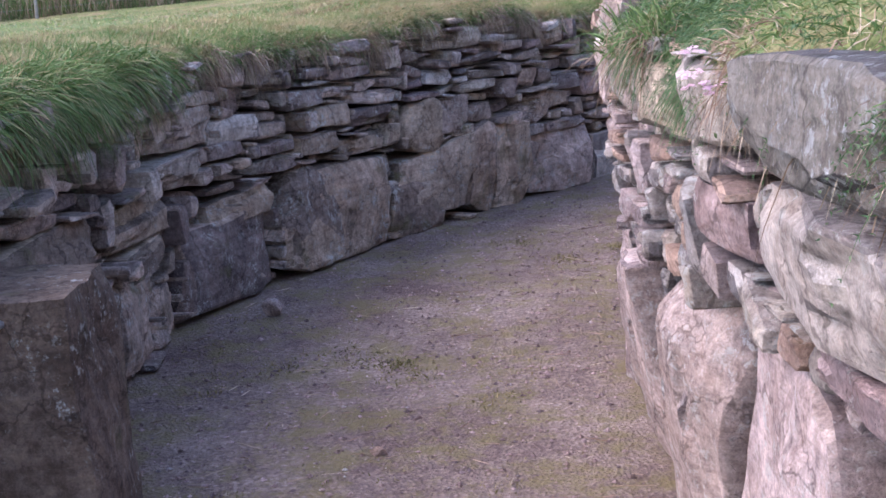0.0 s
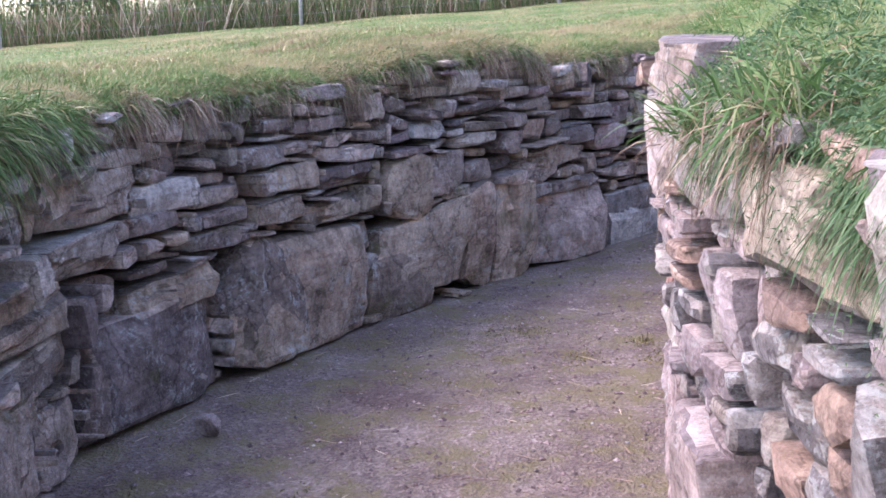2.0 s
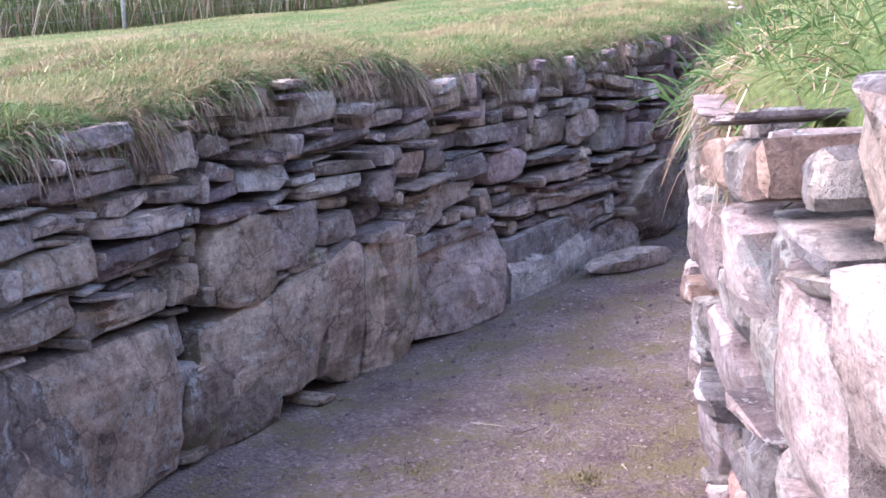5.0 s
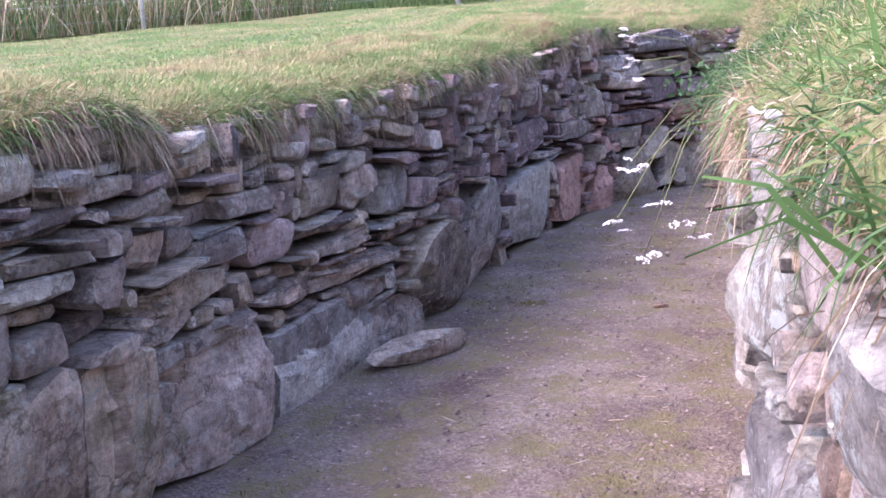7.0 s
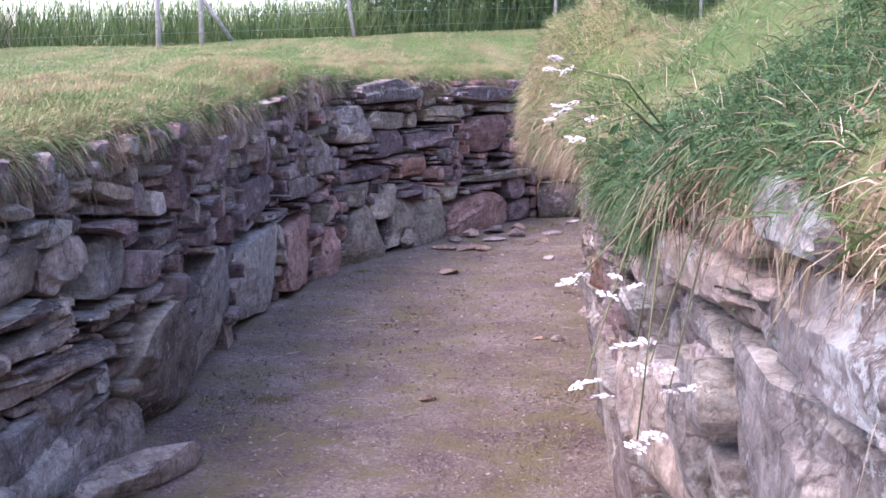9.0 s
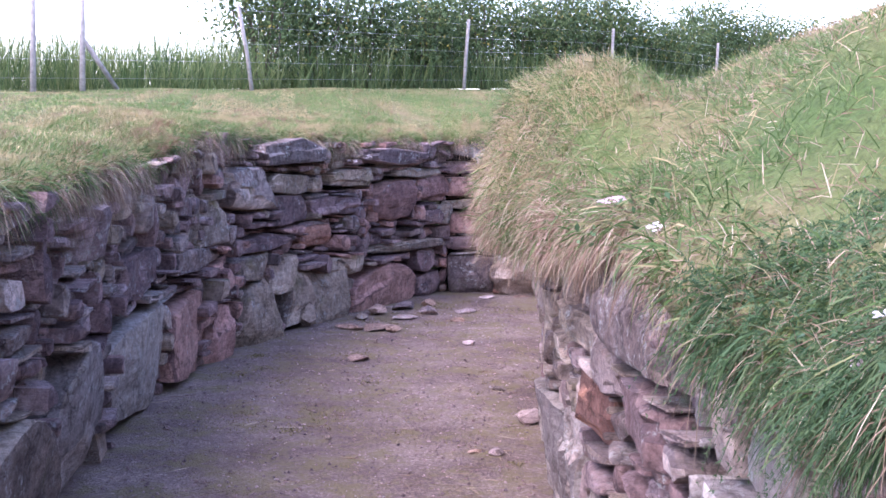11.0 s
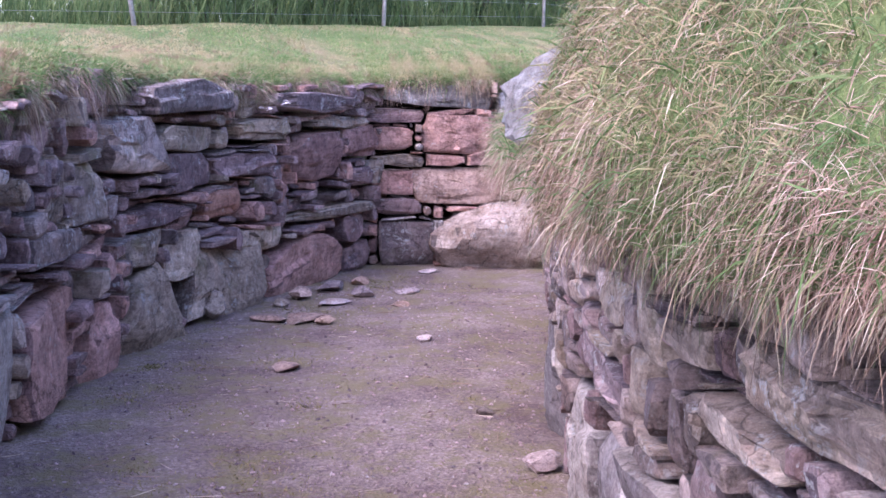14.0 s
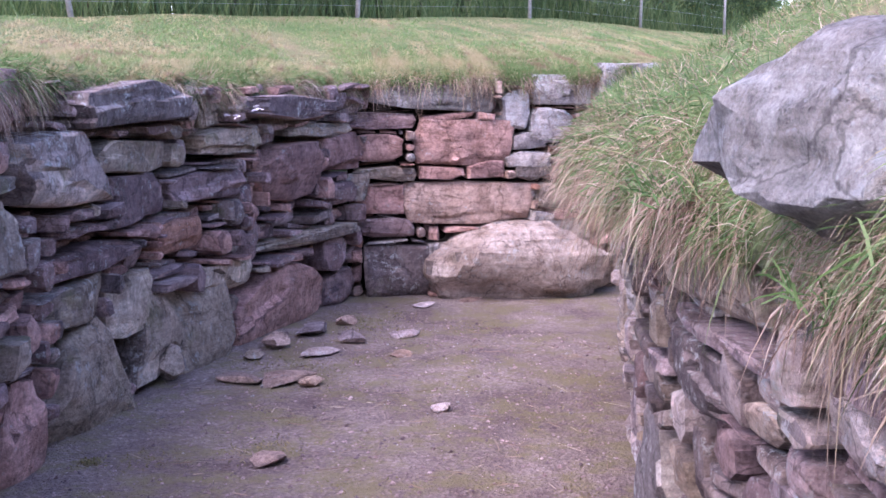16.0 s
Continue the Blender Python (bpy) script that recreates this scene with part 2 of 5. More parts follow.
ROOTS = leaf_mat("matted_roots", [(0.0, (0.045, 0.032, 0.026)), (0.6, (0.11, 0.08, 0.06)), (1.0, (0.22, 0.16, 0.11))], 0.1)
MOSS = leaf_mat("floor_moss", [(0.0, (0.09, 0.085, 0.03)), (0.5, (0.17, 0.14, 0.055)), (1.0, (0.3, 0.25, 0.12))], 0.1)
FERN = leaf_mat("feathery_leaves", [(0.0, (0.035, 0.085, 0.035)), (0.6, (0.07, 0.13, 0.055)), (1.0, (0.13, 0.19, 0.09))])
HEDGE = leaf_mat("hedge_leaves", [(0.0, (0.04, 0.075, 0.03)), (0.6, (0.075, 0.125, 0.05)), (0.93, (0.12, 0.175, 0.065)), (1.0, (0.25, 0.22, 0.05))], 0.2)

# ---- lines of the plan ----
class Line:
    """A smooth ground line through plan points. side: +1 where the passage lies to the right of it, -1 to the left."""

    def __init__(self, points, side):
        p = np.array(points, float)
        q = np.vstack([2 * p[0] - p[1], p, 2 * p[-1] - p[-2]])
        out = []
        for i in range(1, len(q) - 2):
            a, b, c, d = q[i - 1 : i + 3]
            for u in np.linspace(0, 1, 24, endpoint=False):
                out.append(0.5 * (2 * b + (c - a) * u + (2 * a - 5 * b + 4 * c - d) * u * u + (3 * b - a - 3 * c + d) * u**3))
        out.append(p[-1])
        self.p = np.array(out)
        self.s = np.r_[0, np.cumsum(np.linalg.norm(np.diff(self.p, axis=0), axis=1))]
        self.side, self.length = side, self.s[-1]
        t = np.gradient(self.p, axis=0)
        t /= np.linalg.norm(t, axis=1)[:, None]
        self.n = np.stack([t[:, 1], -t[:, 0]], 1) * side

    def at(self, s, out=0.0):
        """Plan points at lengths s, moved out metres into the passage."""
        x = np.interp(s, self.s, self.p[:, 0]) + np.interp(s, self.s, self.n[:, 0]) * out
        y = np.interp(s, self.s, self.p[:, 1]) + np.interp(s, self.s, self.n[:, 1]) * out
        return x, y

    def normal(self, s):
        return np.interp(s, self.s, self.n[:, 0]), np.interp(s, self.s, self.n[:, 1])


WEST = Line([(-2.1, -2.5), (-1.95, 0), (-1.75, 2), (-1.5, 3.9), (-1.36, 5.2), (-1.3, 5.9), (-1.19, 6.3), (-0.95, 6.8), (-0.66, 7.3), (-0.35, 7.87), (0.18, 8.57), (0.68, 9.27), (1.2, 9.98), (1.85, 10.8), (2.4, 11.4), (3.08, 12.35), (3.95, 13.6), (4.62, 14.36), (5.5, 15.2), (6.35, 15.85), (7.25, 16.35), (8.2, 16.85), (9.1, 17.25)], 1)
NORTH = Line([(9.1, 17.28), (9.6, 16.85), (10.35, 16.4), (11.3, 16.15), (12.6, 16.3), (14.5, 16.8), (17.5, 17.6)], 1)
EAST = Line([(0.78, -2.5), (0.74, 0.5), (0.72, 2.5), (0.73, 3.7), (0.76, 4.5), (0.87, 5.32), (1.12, 5.95), (1.55, 6.76), (2.07, 7.52), (2.57, 8.18), (3.08, 8.87), (3.62, 9.55), (4.13, 10.23), (4.6, 10.8), (5.25, 11.53), (5.7, 12.02), (6.48, 12.78), (7, 13.15), (7.55, 13.62), (8.4, 14.2), (9.5, 14.75), (11, 15), (13, 15.1)], -1)


def west_top(s):
    return np.interp(s, [0, 8, 10.6, 11.3, 11.9, 12.4, 14, 15.2, 16, 18, 19.1, 21, 24.5], [1.24, 1.29, 1.32, 1.4, 1.4, 1.32, 1.33, 1.38, 1.4, 1.44, 1.58, 1.55, 1.58])


def north_top(s):
    return np.interp(s, [0, 0.6, 4], [1.56, 1.62, 1.68])


def east_top(s):
    return np.interp(s, [0, 5, 7, 9, 10.5, 11.0, 11.4, 12.0, 12.4, 13, 14.2, 15.4, 16, 25], [1.42, 1.44, 1.48, 1.46, 1.44, 1.34, 1.35, 1.44, 1.44, 1.35, 1.34, 1.28, 1.3, 1.4])


TOPS = {WEST: west_top, NORTH: north_top, EAST: east_top}


def lean_of(line, s):
    """How far the wall's face leans over the passage in each metre of height."""
    return float(np.interp(s, [6.9, 7.5, 9.6, 12.0], [0.12, 0.05, 0.05, 0.11])) if line is EAST else 0.05 if line is WEST else 0.03



def link(name, verts, faces, mat, parent=None, smooth=False, crease=0.0):
    me = bpy.data.meshes.new(name)
    me.from_pydata(verts, [], faces)
    me.materials.append(mat)
    if smooth:
        me.polygons.foreach_set("use_smooth", [True] * len(me.polygons))
    if crease:
        me.polygons.foreach_set("use_smooth", [True] * len(me.polygons))
        me.set_sharp_from_angle(angle=radians(crease))
    ob = new(name, me)
    if parent:
        ob.parent = parent
    return ob


def grid_faces(nu, nv, start=0):
    return [(start + i * nv + j, start + (i + 1) * nv + j, start + (i + 1) * nv + j + 1, start + i * nv + j + 1) for i in range(nu - 1) for j in range(nv - 1)]


# ---- floor and ground ----
def build_floor():
    xs, ys = np.arange(-3.2, 14.01, 0.09), np.arange(-3.5, 19.01, 0.09)
    verts = []
    for x in xs:
        for y in ys:
            verts.append((x, y, 0.022 * noise.noise((x * 0.9, y * 0.9, 0)) + 0.008 * noise.noise((x * 5, y * 5, 3))))
    ob = link("floor", verts, [f[::-1] for f in grid_faces(len(xs), len(ys))], GRAVEL, smooth=True)
    tagged(ob, "trodden purplish-brown gravel floor with mossy patches", "floor", kind="structure")


build_floor()
FENCE_X = (-30.0, 30.0)


def fence_y(x):
    return 17.87 + 0.19 * x


def fence_z(x):
    return 1.67 + 0.05 * max(min(x, 16), -12)


def west_profile(s):
    """From the turf lip over the wall out to the fence and on to the horizon."""
    line, q = (WEST, s) if s <= 24.15 else (NORTH, s - 24.15)
    top = float(TOPS[line](q))
    bx, by = line.at(q, 0.0)
    nx, ny = line.normal(q)
    wob = 0.07 * noise.noise((s * 1.7, 0, 5)) + 0.05 * noise.noise((s * 5, 2, 5))
    fx = np.interp(s, [0, 7, 10, 14, 18, 21, 24.1, 26, 28, 32.8], [-26, -17, -11, -2.5, 3.8, 7.0, 10.3, 12.4, 17, 27])
    fy, fz = fence_y(fx), fence_z(fx)
    out = []
    for o, dz in ((-0.12, -0.12), (0.075 + wob, -0.06 + wob), (0.07 + wob, 0.01 + wob), (-0.03, 0.065 + wob * 0.7), (-0.2, 0.1 + wob * 0.6), (-0.5, 0.13 + wob * 0.5)):
        out.append((bx + nx * o, by + ny * o, top + dz))
    x0, y0, z0 = out[-1]
    for f in (0.08, 0.18, 0.3, 0.45, 0.6, 0.8, 1.0):
        x, y = x0 + (fx - x0) * f, y0 + (fy - y0) * f
        out.append((x, y, z0 + (fz - z0) * f + 0.05 * noise.noise((x * 0.6, y * 0.6, 1)) * min(1, 6 * f)))
    for d in (3, 10, 40, 150, 900):
        out.append((fx + (fx - 3) * d * 0.03, fy + d, fz + 0.02 * min(d, 10)))
    return out


def east_profile(s):
    """From the turf lip over the inner wall up the grassy mound and down beyond it."""
    top = float(east_top(s))
    bx, by = EAST.at(s, 0.0)
    nx, ny = EAST.normal(s)
    wob = 0.06 * noise.noise((s * 1.6, 0, 9)) + 0.04 * noise.noise((s * 5, 2, 9))
    over = np.interp(s, [0, 3.5, 3.8, 5.0, 5.2, 6.2, 6.4, 7.4, 8.5, 9.5, 10.2, 11.0, 12.0, 12.6, 13.3, 14.3, 15.0, 15.6, 16.4, 18, 21], [0.17, 0.17, 0.17, 0.15, 0.16, 0.16, 0.03, 0.05, 0.06, 0.1, 0.12, 0.18, 0.2, 0.22, 0.26, 0.3, 0.22, 0.16, 0.32, 0.28, 0.2])
    rise = np.interp(s, [12.8, 13.5, 14.3, 14.6], [0, 0.34, 0.36, 0.1])
    over += np.interp(s, [12.8, 13.5, 14.3, 14.6], [0, 0.06, 0.12, 0])
    out = []
    for o, dz in ((-0.15, -0.1), (over + wob, -0.1 + wob), (over + wob, 0.0 + wob + rise * 0.4), (over - 0.12, 0.09 + rise), (over - 0.3, 0.18 + rise)):
        out.append((bx + nx * o, by + ny * o, top + dz))
    for d in (0.35, 0.7, 1.1, 1.6, 2.2, 3.0, 4.0, 5.2):
        x, y = bx - nx * d, by - ny * d
        out.append((x, y, top + 0.2 + 1.75 * (1 - math.exp(-d / 2.6)) + 0.06 * noise.noise((x, y, 2))))
    for d in (9, 30, 150, 900):
        out.append((bx - nx * d, by - ny * d, max(top + 2.0 - 0.05 * d, 0.5)))
    return out


def build_ground():
    ws, es = np.arange(0, 32.61, 0.1), np.arange(0, 24.3, 0.1)
    a, b = [west_profile(s) for s in ws], [east_profile(s) for s in es]
    verts = [p for row in a for p in row] + [p for row in b for p in row]
    faces = [f[::-1] for f in grid_faces(len(a), len(a[0]))] + grid_faces(len(b), len(b[0]), len(a) * len(a[0]))
    n = len(verts)
    verts += [(-900, -900, -0.2), (900, -900, -0.2), (900, 900, -0.2), (-900, 900, -0.2)]
    faces.append((n, n + 1, n + 2, n + 3))
    ob = link("ground", verts, faces, TURF, smooth=True)
    tagged(ob, "mown grass bank with dry patches round the sunken passage", "ground", kind="structure")


build_ground()


# ---- dry-stone walls ----
def outline(shape, n, rnd):
    """A stone's face within a unit box: an angular, uneven outline."""
    r = rnd.uniform
    if shape == "round":
        pts = []
        for k in range(n):
            a = 2 * math.pi * (k + r(-0.3, 0.3)) / n
            c, s = math.cos(a), math.sin(a)
            pts.append((math.copysign(abs(c) ** 0.7, c) * 0.5 * r(0.86, 1.03), math.copysign(abs(s) ** 0.7, s) * 0.5 * r(0.86, 1.03)))
    else:
        cut = 0.85 if shape == "flat" else 0.22
        corner = lambda sx, sy: (sx * 0.5 * (1 - r(0, 0.14)), sy * 0.5 * (1 - r(0, 1) ** 1.5 * cut))
        pts = [(0.5 * r(0.92, 1.02), r(-0.2, 0.2)), corner(1, 1), (r(-0.25, 0.25), 0.5 * r(0.9, 1.04)), corner(-1, 1),
               (-0.5 * r(0.92, 1.02), r(-0.2, 0.2)), corner(-1, -1), (r(-0.25, 0.25), -0.5 * r(0.9, 1.04)), corner(1, -1)]
        for _ in range({9: 0, 14: 1, 20: 2}[n]):
            more = []
            for k, p in enumerate(pts):
                q = pts[(k + 1) % len(pts)]
                more += [p, ((p[0] + q[0]) / 2 + r(-0.014, 0.014), (p[1] + q[1]) / 2 + r(-0.014, 0.014))]
            pts = more
    wedge = r(-0.45, 0.45) if shape in ("flat", "round") else r(-0.15, 0.15)
    out = []
    for x, y in pts:
        y *= 1 + wedge * x
        if shape == "tri":
            x *= 1.0 - 0.62 * (y + 0.5)
        elif shape == "dome" and y > -0.2:
            y = -0.5 + (y + 0.5) * math.sqrt(max(0.1, 1 - (1.8 * x) ** 2))
        elif shape == "slope":
            y = y * (0.82 + 0.3 * x) + 0.05 * x
        elif shape == "lean":
            x = x * (0.8 - 0.25 * y) - 0.22 * y
        out.append((x, y))
    return out


def stone_shape(line, s, w, h0, h1, shape, rnd, depth=0.2, proud=0.03, tilt=0.0, rough=1.0):
    """Verts round the stone's middle, faces, and that middle."""
    ht, hm = h1 - h0, (h0 + h1) / 2
    size = max(w, ht)
    n = 9 if size < 0.3 else 14 if size < 0.6 else 20
    pts = outline(shape, n, rnd)
    n = len(pts)
    ct, st = math.cos(tilt), math.sin(tilt)
    lean, seed = lean_of(line, s), rnd.uniform(0, 99)
    mx, my = line.at(s, lean * hm)
    small = min(w, ht)
    k = min(1.0, small / 0.16)
    if size < 0.3:
        ring_set = [(0.9, -depth), (1.0, proud - 0.03 * k - 0.012 * rnd.random()), (0.95, proud - 0.006), (0.6, proud)]
    elif size < 0.45:
        ring_set = [(0.9, -depth), (1.0, proud - 0.04 * k), (0.975, proud - 0.008), (0.84, proud), (0.6, proud), (0.3, proud)]
    else:
        ring_set = [(0.9, -depth), (1.0, proud - 0.06 * k), (0.99, proud - 0.022 * k), (0.965, proud - 0.005), (0.87, proud), (0.74, proud), (0.6, proud), (0.46, proud), (0.3, proud), (0.15, proud)]
    slant_u, slant_v = rnd.uniform(-0.1, 0.1), rnd.uniform(-0.16, 0.1)
    # planes struck off the corners, and thin flakes split off the face
    facets = []
    for _ in range(3 if size < 0.45 else 4):
        a = rnd.uniform(0, 6.283)
        facets.append((math.cos(a), math.sin(a), rnd.uniform(0.3, 0.8) if size < 0.45 else rnd.uniform(0.5, 0.95), rnd.uniform(0.15, 0.6) * small * 0.5))
    flakes = []
    for _ in range(2 if size >= 0.45 else 0):
        a = rnd.uniform(0, 6.283)
        flakes.append((math.cos(a), math.sin(a), rnd.uniform(0.05, 0.7), rnd.uniform(0.014, 0.034), rnd.uniform(0, 9)))
    verts = []

    def put(u, v, o):
        uu, vv = 2 * u / w, 2 * v / ht
        u, v = u * ct - v * st, u * st + v * ct
        if o > -depth * 0.5:
            o += slant_u * u + slant_v * v
            for c, d, far, slope in facets:
                o -= max(0.0, uu * c + vv * d - far) * slope
            for c, d, far, deep, ph in flakes:
                o -= deep * min(1.0, max(0.0, (uu * c + vv * d - far + 0.25 * noise.noise((uu * 2.2 + ph, vv * 2.2, ph))) / 0.05))
            o += rough * (0.011 * noise.noise((u * 5 + seed, v * 7, seed)) + 0.007 * noise.noise((u * 17 + seed, v * 21, 3)) + 0.03 * min(size, 0.5) * noise.noise((u * 2 + seed, v * 2.5, 7)))
        x, y = line.at(s + u, lean * (hm + v) + o)
        verts.append((float(x - mx), float(y - my), v))

    for f, o in ring_set:
        for x, y in pts:
            put(x * w * f, y * ht * f, o + rnd.uniform(-0.006, 0.006) * min(1, f * f * 1.1))
    put(0, 0, proud)
    m = len(ring_set)
    faces = [(r * n + k, r * n + (k + 1) % n, (r + 1) * n + (k + 1) % n, (r + 1) * n + k) for r in range(m - 1) for k in range(n)]
    faces += [((m - 1) * n + k, (m - 1) * n + (k + 1) % n, m * n) for k in range(n)]
    if line.side < 0:
        faces = [f[::-1] for f in faces]
    return verts, faces, (float(mx), float(my), hm)


class Wall:
    """A stretch of dry-stone walling: an earth core with single stones set in its face."""

    def __init__(self, name, line, s0, s1, label, seed):
        self.line, self.s0, self.s1, self.rnd = line, s0, s1, random.Random(seed)
        self.cell = 0.0125
        self.grid = np.zeros((int((s1 - s0) / self.cell) + 1, int(1.75 / self.cell)), bool)
        ss = np.arange(s0, s1 + 0.101, 0.1)
        top = TOPS[line]
        verts = []
        for s in ss:
            for o, z in ((-0.3, -0.1), (-0.3 + lean_of(line, s), float(top(s)) - 0.03), (-0.6, float(top(s)) - 0.03), (-0.6, -0.1)):
                x, y = line.at(s, o)
                verts.append((float(x), float(y), z))
        faces = []
        for i in range(len(ss) - 1):
            for j in range(4):
                faces.append((4 * i + j, 4 * i + (j + 1) % 4, 4 * i + 4 + (j + 1) % 4, 4 * i + 4 + j))
        faces += [(0, 3, 2, 1), tuple(4 * (len(ss) - 1) + k for k in range(4))]
        # earth core whose colour also carries the joints' shade
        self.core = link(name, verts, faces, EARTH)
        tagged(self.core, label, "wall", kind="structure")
        self.count, self.rest = 0, []

    def mark(self, s, w, h0, h1, shrink=0.92):
        c = self.cell
        i0, i1 = int((s - w * shrink / 2 - self.s0) / c), int((s + w * shrink / 2 - self.s0) / c)
        j0, j1 = int(max(h0, 0) / c), int((h1 - (h1 - h0) * (1 - shrink) * 0.5) / c)
        self.grid[max(i0, 0) : max(i1, 0), j0:max(j1, 0)] = True

    def stone(self, s, w, h0, h1, shape="box", tone="grey", proud=0.035, tilt=0.0, depth=0.3, label=""):
        v, f, mid = stone_shape(self.line, s, w, h0, h1, shape, self.rnd, depth, proud, radians(tilt))
        ob = link("stone", v, f, STONE[tone], self.core, crease=21)
        ob.location = mid
        if label:
            ob["label"] = label
        self.count += 1
        self.mark(s, w, h0, h1)
        return ob

    def fill(self, tones, big=(0.16, 0.5), tall=(0.04, 0.105), top=None, bold=0.3):
        """Lay the rest in rough courses between the stones already set."""
        c, rnd, top = self.cell, self.rnd, top or TOPS[self.line]
        for i in range(self.grid.shape[0]):
            self.grid[i, int(float(top(self.s0 + i * c)) / c) :] = True
        nj = self.grid.shape[1]
        for j in range(nj):
            i = 0
            while i < self.grid.shape[0]:
                if self.grid[i, j]:
                    i += 1
                    continue
                e = i
                while e < self.grid.shape[0] and not self.grid[e, j]:
                    e += 1
                w = int(rnd.uniform(*big) / c)
                if e - i - w < 7:
                    w = e - i
                w = min(w, int(big[1] * 1.25 / c))
                ht = max(2, int(rnd.uniform(*tall) / c))
                if rnd.random() < bold:
                    ht, w = int(rnd.uniform(0.1, 0.19) / c), min(w, int(rnd.uniform(0.14, 0.34) / c))
                if w < 14:
                    ht = int(max(3, w * rnd.uniform(0.6, 1.7)))
                k = 1
                while k < ht and j + k < nj and not self.grid[i : i + w, j + k].any():
                    k += 1
                self.grid[i : i + w, j : j + k] = True
                if w >= 3 and k >= 2:
                    s, hm = self.s0 + (i + w / 2) * c, (j + k / 2) * c
                    ww, hh = w * c - rnd.uniform(0.014, 0.034), k * c - rnd.uniform(0.01, 0.022)
                    tone = rnd.choice(tones)
                    shape = "flat" if ww > 1.8 * hh else rnd.choice(("box", "round"))
                    v, f, mid = stone_shape(self.line, s, ww, hm - hh / 2, hm + hh / 2, shape, rnd, 0.32, rnd.choice((-0.03, 0.0, 0.01, 0.02, 0.035, 0.045) if self.line is EAST else (-0.06, -0.02, 0.01, 0.035, 0.06, 0.09)), rnd.uniform(-0.15, 0.15))
                    if self.count < 300:
                        ob = link("stone", v, f, STONE[tone], self.core, crease=21)
                        ob.location = mid
                        self.count += 1
                    else:
                        self.rest.append((v, f, mid, tone))
                i += w
        if self.rest:
            names = sorted({r[3] for r in self.rest})
            verts, faces, slots = [], [], []
            for v, f, mid, tone in self.rest:
                n = len(verts)
                verts += [(x + mid[0], y + mid[1], z + mid[2]) for x, y, z in v]
                faces += [tuple(k + n for k in g) for g in f]
                slots += [names.index(tone)] * len(f)
            ob = link("small_stones", verts, faces, STONE[names[0]], self.core, crease=21)
            for t in names[1:]:
                ob.data.materials.append(STONE[t])
            ob.data.polygons.foreach_set("material_index", slots)
            tagged(ob, kind="stuff")


def walls():
    low = "sunken passage wall of flat grey stones over upright slabs"
    w1 = Wall("wall_west_1", WEST, 5.2, 10.75, low, 11)
    w2 = Wall("wall_west_2", WEST, 10.75, 14.9, low, 12)
    w3 = Wall("wall_west_3", WEST, 14.9, 19.2, low, 13)
    w4 = Wall("wall_west_4", WEST, 19.2, 24.25, "sunken passage wall of dark reddish flat stones over boulders", 14)
    wn_ = Wall("wall_north", NORTH, 0.0, 3.8, "passage end wall of reddish blocks above a pale boulder", 15)
    e0 = Wall("wall_east_1", EAST, 2.4, 8.7, "pinkish dry-stone wall in lit tones below an overhanging turf bank", 16)
    e1 = Wall("wall_east_2", EAST, 8.7, 11.7, "lichened pale dry-stone wall of large slabs below turf", 17)
    e2 = Wall("wall_east_3", EAST, 11.7, 17.2, "mixed pale and reddish dry-stone wall below hanging grass", 18)
    e3 = Wall("wall_east_4", EAST, 17.2, 21.5, "pale dry-stone wall bending away below turf", 19)
    w1.stone(7.73, 0.45, 0.05, 0.46, "box", "grey", 0.06)
    w1.stone(8.18, 0.47, -0.00, 0.31, "box", "grey")
    w1.stone(8.55, 0.25, 0.02, 0.34, "tri", "dark")
    w1.stone(9.0, 0.91, -0.05, 0.54, "slope", "grey", 0.06)
    w1.stone(9.76, 0.57, 0.02, 0.64, "dome", "lichen", 0.06)
    w1.stone(10.18, 0.88, -0.01, 0.62, "box", "lichen", 0.06)
    w2.stone(10.93, 0.58, -0.05, 0.36, "box", "lichen", 0.06)
    w2.stone(11.15, 0.84, 0.06, 0.59, "slope", "brown", 0.06)
    w2.stone(11.69, 0.31, 0.00, 0.67, "box", "lichen", 0.06)
    w2.stone(12.1, 0.58, -0.05, 0.62, "lean", "lichen", 0.06)
    w2.stone(12.77, 0.86, -0.03, 0.49, "box", "grey", 0.06)
    w2.stone(13.15, 0.37, -0.05, 0.08, "tri", "grey")
    w2.stone(13.83, 1.09, -0.05, 0.38, "box", "pale", 0.06)
    w2.stone(14.67, 0.80, -0.05, 0.26, "dome", "grey")
    w3.stone(15.34, 0.94, -0.05, 0.58, "dome", "brown", 0.06)
    w3.stone(16.28, 0.9, -0.03, 0.7, "dome", "pale", 0.07)
    w3.stone(16.92, 0.28, 0.0, 0.16, "box", "brown")
    w3.stone(17.76, 1.36, -0.03, 0.65, "slope", "pale", 0.07)
    w3.stone(17.85, 0.95, 0.68, 0.95, "box", "maroon", 0.05)
    w3.stone(18.95, 1.0, -0.04, 0.6, "slope", "red", 0.06)
    w4.stone(19.72, 0.6, -0.05, 0.42, "tri", "red", 0.06)
    w4.stone(20.5, 0.85, -0.05, 0.48, "tri", "brown", 0.09)
    w4.stone(21.37, 0.72, 0.02, 0.50, "tri", "brown", 0.06)
    w4.stone(21.91, 0.59, -0.05, 0.43, "box", "brown", 0.06)
    w1.stone(7.95, 0.70, 0.55, 0.74, "box", "brown")
    w1.stone(8.0, 0.63, 0.37, 0.56, "slope", "brown")
    w1.stone(8.4, 0.60, 0.67, 0.88, "slope", "pale")
    w1.stone(8.52, 0.63, 0.87, 1.07, "box", "grey")
    w1.stone(8.7, 0.44, 1.06, 1.14, "flat", "grey")
